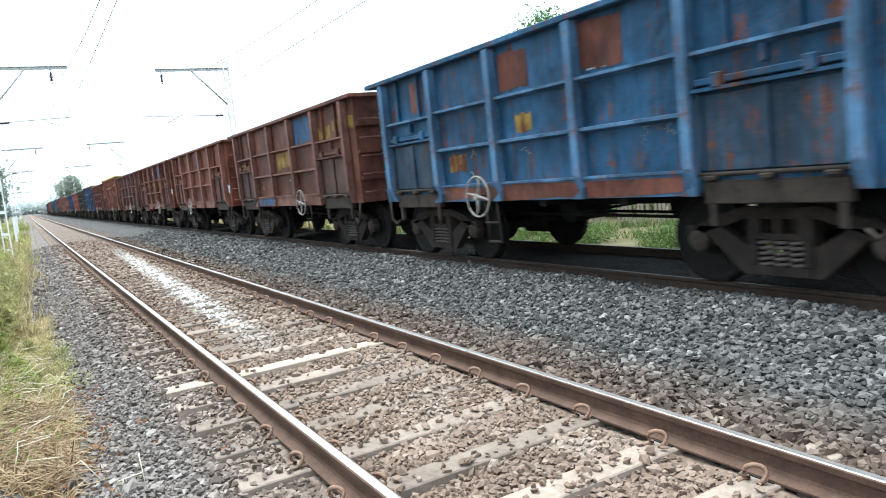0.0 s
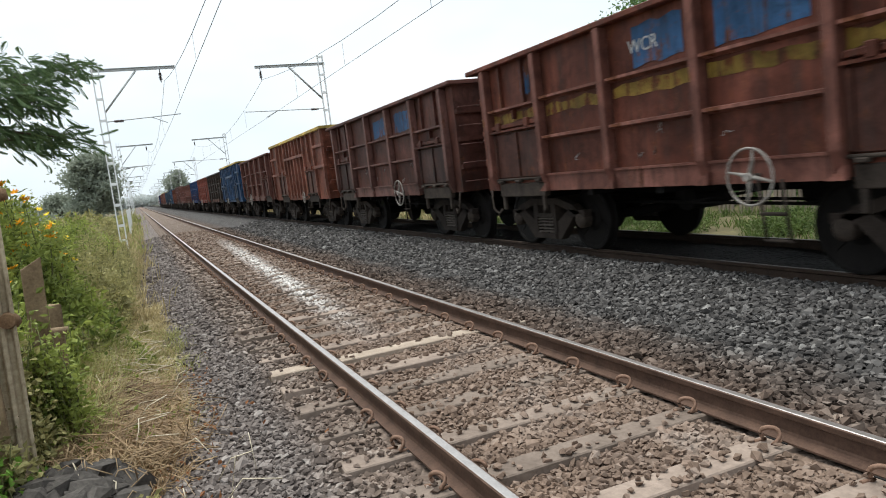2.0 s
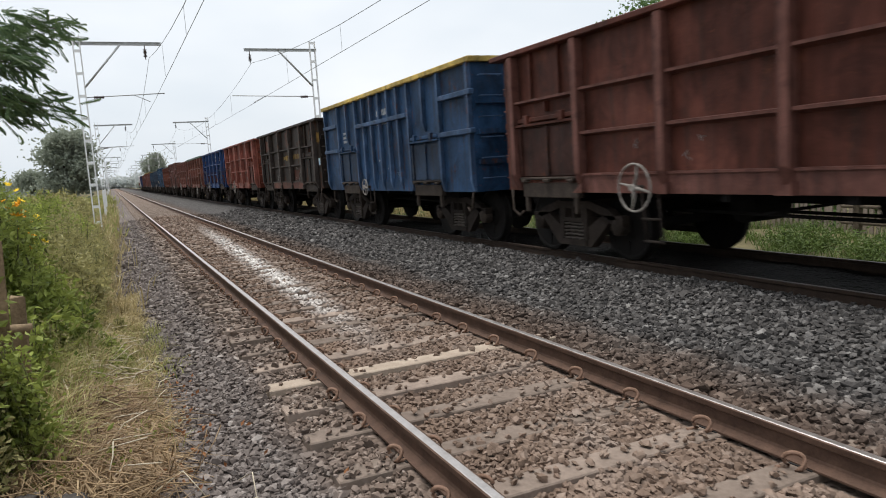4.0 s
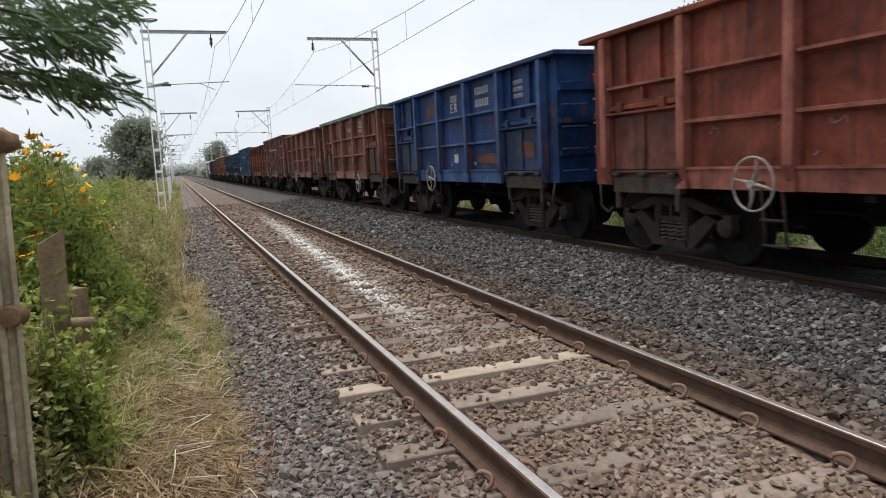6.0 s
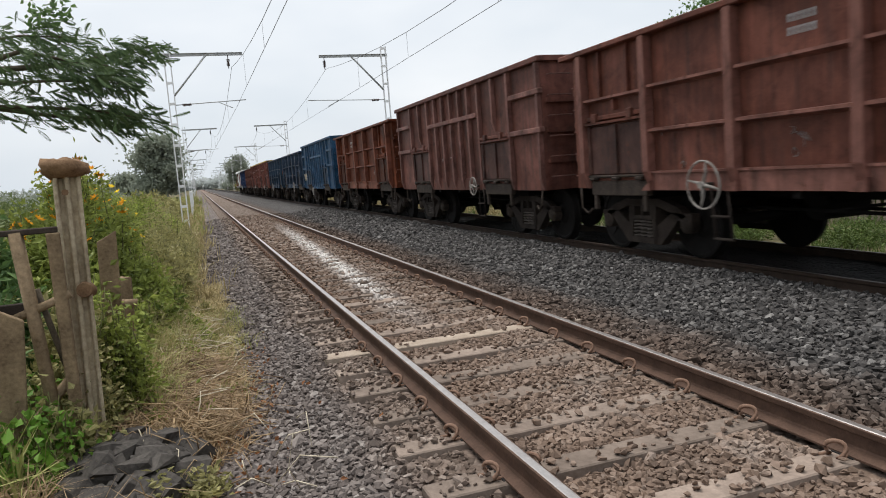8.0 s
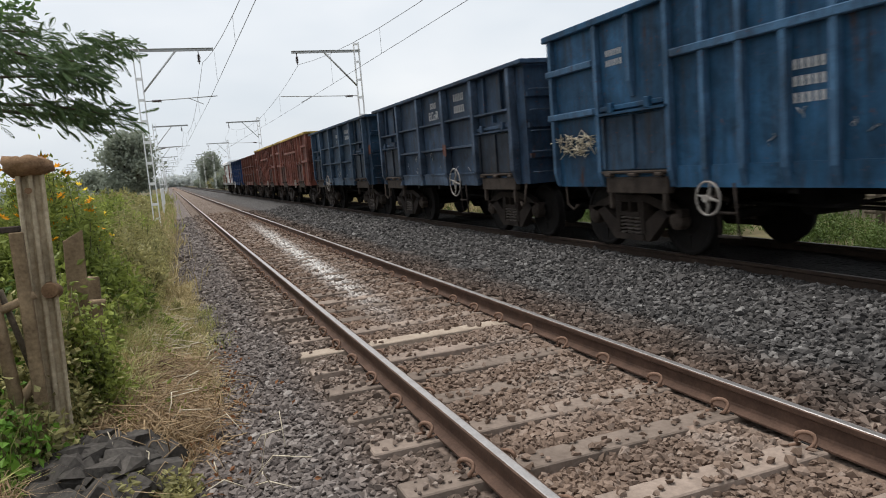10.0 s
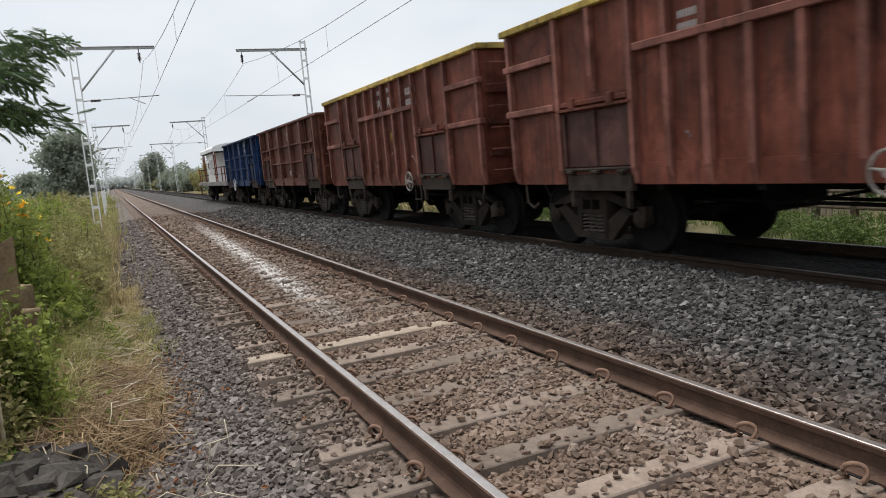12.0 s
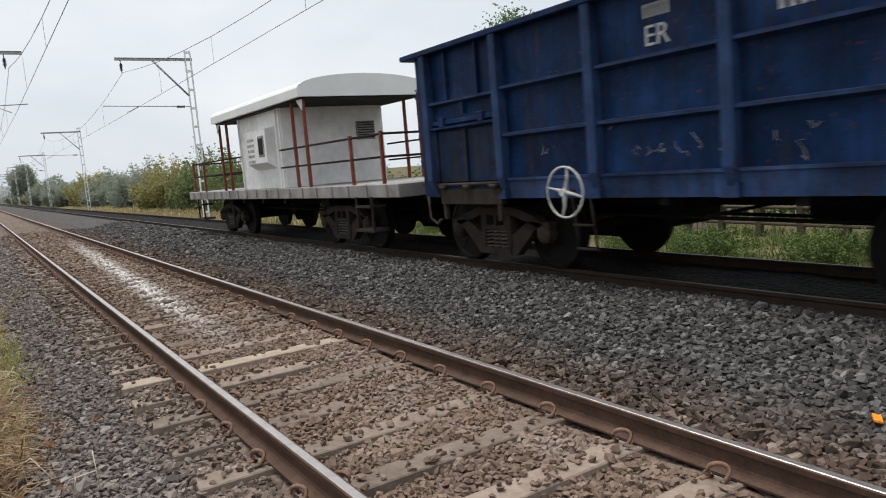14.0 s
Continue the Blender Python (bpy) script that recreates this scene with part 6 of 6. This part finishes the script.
def twigs(label, n, cx, cy, sx, sy, material, seed, length=0.4):
    r = random.Random(seed)
    bm = bmesh.new()
    for _ in range(n):
        x, y, a = r.gauss(cx, sx), r.gauss(cy, sy), r.uniform(0, 6.28)
        z = max(float(verge_z(np.array(x), np.array(y))), float(bed_z(np.array(x), np.array(y))) if x > -2.7 else -9) + 0.03
        ln = length * r.uniform(0.4, 1.4)
        h = r.uniform(0.0, 0.22)
        tube(bm, [(x, y, z), (x + ln * 0.5 * math.cos(a), y + ln * 0.5 * math.sin(a), z + h), (x + ln * math.cos(a + 0.3), y + ln * math.sin(a + 0.3), z + h * r.uniform(0.2, 1.3))], 0.004, 4)
    tagged(part("twigs", bm, material, kind="stuff"), label, "twigs")


twigs("tangle of dry brown stalks", 420, -2.6, 5.8, 0.18, 0.45, M_GRASS_BROWN, 1, 0.34)
twigs("dark dead stalks and curled leaves", 260, -2.75, 6.9, 0.2, 0.5, M_DEAD, 11, 0.35)
grass("withered dark stems in a clump", 2600, -3.0, -2.45, 6.0, 7.6, 0.26, 0.006, 1.5, M_DEAD, 52, 0.08)
grass("straw-yellow grass between weeds and ballast", 5000, -2.95, -2.3, 7.2, 13.5, 0.17, 0.0045, 1.4, M_GRASS_DRY, 53, 0.08)
grass("sparse dry grass on open ground", 9000, -12.0, -3.0, -8.0, 5.0, 0.25, 0.008, 1.2, M_GRASS_DRY, 54, 0.15)
twigs("pale dry stalks lying on the verge", 220, -2.75, 8.2, 0.22, 1.2, M_STRAW, 2, 0.4)
grass("flattened straw mat along the verge", 6000, -3.2, -2.4, 7.6, 12.5, 0.22, 0.0055, 2.0, M_GRASS_DRY, 55, 0.1)
grass("bronze dead stems between rocks and straw", 6000, -3.1, -2.4, 5.7, 7.6, 0.3, 0.0055, 1.9, M_GRASS_BROWN, 56, 0.09)
twigs("long thin dead stems arching over the verge", 130, -2.85, 6.9, 0.25, 0.7, M_GRASS_BROWN, 12, 0.6)
twigs("pale twigs on the ballast", 12, -2.05, 4.6, 0.12, 0.5, M_STRAW, 3, 0.3)
twigs("pale bent stalk across the rocks", 3, -3.5, 4.5, 0.1, 0.2, M_STRAW, 4, 0.9)


def leaf_litter():
    r = np.random.default_rng(77)
    x, y = r.normal(-2.35, 0.28, 380), r.normal(6.2, 1.2, 380)
    z = np.maximum(verge_z(x, y), np.where(x > -2.75, bed_z(x, y), -9)) + 0.04
    v, f = leaf_quads(np.stack([x, y, z], -1), 0.05, 0.03, r)
    tagged(mesh_np("leaf_litter", v, f, M_LITTER, kind="stuff"), "fallen red-brown leaves on the verge", "leaves")


leaf_litter()
WEEDS = ((-2.95, 7.0, 0.35), (-2.6, 7.8, 0.25), (-2.85, 8.6, 0.35), (-2.4, 8.4, 0.2), (-3.05, 6.4, 0.4), (-2.55, 9.4, 0.28), (-2.9, 10.4, 0.4), (-2.55, 6.0, 0.22), (-2.75, 6.5, 0.3), (-2.45, 7.3, 0.22), (-2.7, 8.1, 0.3), (-2.5, 8.9, 0.25), (-2.9, 7.6, 0.4), (-2.6, 9.9, 0.3), (-2.85, 5.9, 0.3), (-2.45, 11.0, 0.25), (-3.0, 9.0, 0.45), (-2.35, 6.5, 0.16), (-2.75, 4.6, 0.2))
for k, (x, y, h) in enumerate(WEEDS):
    shrub("weed", "low leafy weed among matted dry grass", (x, y, -0.36), 0.16, 0.24, h, 30, 330, (0.055, 0.028), M_LEAF if k % 3 else M_LEAF_OLIVE, 300 + k, "plant", spread=0.03)
shrub("flowering_shrub", "tall shrub crowded with orange-yellow flowers", (-4.0, 11.4, -0.35), 0.8, 1.6, 2.4, 110, 13000, (0.1, 0.045), M_LEAF, 19, flower=M_FLOWER, flowers=48)


def back_fence():
    """Grey pickets and a rail-on-post fence behind the far track."""
    f = thing("picket_fence", "grey weathered picket fence behind the far track", "fence")
    first = None
    for k in range(230):
        y = 4.0 + 0.155 * k
        if 6.2 < y < 10.2 or random.random() < 0.1:
            continue
        m = pose(12.3 + random.uniform(-0.03, 0.03), y, -0.55, random.uniform(-3, 3), random.uniform(-2, 2), 0)
        if first is None:
            first = part("picket", boxed(-0.02, 0.02, -0.045, 0.045, 0, 1.35), M_FENCE_BK, f)
            first.matrix_basis = m
        else:
            again(first, f, m)
    for z in (0.1, 0.55):
        part("rail", boxed(12.33, 12.38, 4.0, 39.5, z, z + 0.07), M_FENCE_BK, f)
    g = thing("post_and_rail_fence", "low dark post-and-rail fence in the grass", "fence")
    for k in range(9):
        part("post", boxed(11.35, 11.47, 3.4 + 0.9 * k, 3.52 + 0.9 * k, -0.55, 0.25), M_BARK, g)
    for z in (-0.22, 0.12):
        part("rail", tubed([(11.4, 3.0, z), (11.38, 7.0, z - 0.03), (11.4, 11.0, z + 0.02)], 0.04, 6), M_BARK, g)


back_fence()
scrap = tagged(part("scrap", boxed(-0.09, 0.09, -0.025, 0.025, 0, 0.012), M_ORANGE), "bright orange scrap on the ballast", "litter")
scrap.matrix_basis = pose(2.2, 2.15, -0.215, 8, 6, 30)


def lineside_posts():
    """White posts in a row down the verge, and a low track marker."""
    for k, y in enumerate((44, 52, 60)):
        bm = boxed(-0.05, 0.05, -0.05, 0.05, -0.45, 1.35, bevel=0.01)
        o = tagged(part("marker_post", bm, M_MAST), "slim white lineside post", "post", "white posts down the verge")
        o.location = (-2.75, y, 0)


lineside_posts()


# ---- what moves ----
def motions():
    rolling = [(w, FAR_END + PITCH * k - HALF) for k, w in enumerate(wagons)]
    rolling.append((van, FAR_END + PITCH * (len(wagons) - 1) + 0.55 + 6.9))
    for w, y in rolling:
        walk(w, [(t, pose(TRACK_X, y - SPEED * t, 0)) for t in (0.0, 3.5, 7.0, 10.5, 14.0)])
        for o in w.children_recursive:
            if o.name.startswith("wheelset"):
                at_y = o.location.y
                walk(o, [(f / FPS, pose(0, at_y, 0.5, math.degrees(SPEED * f / FPS / 0.5) % 360)) for f in range(0, 421)])


motions()
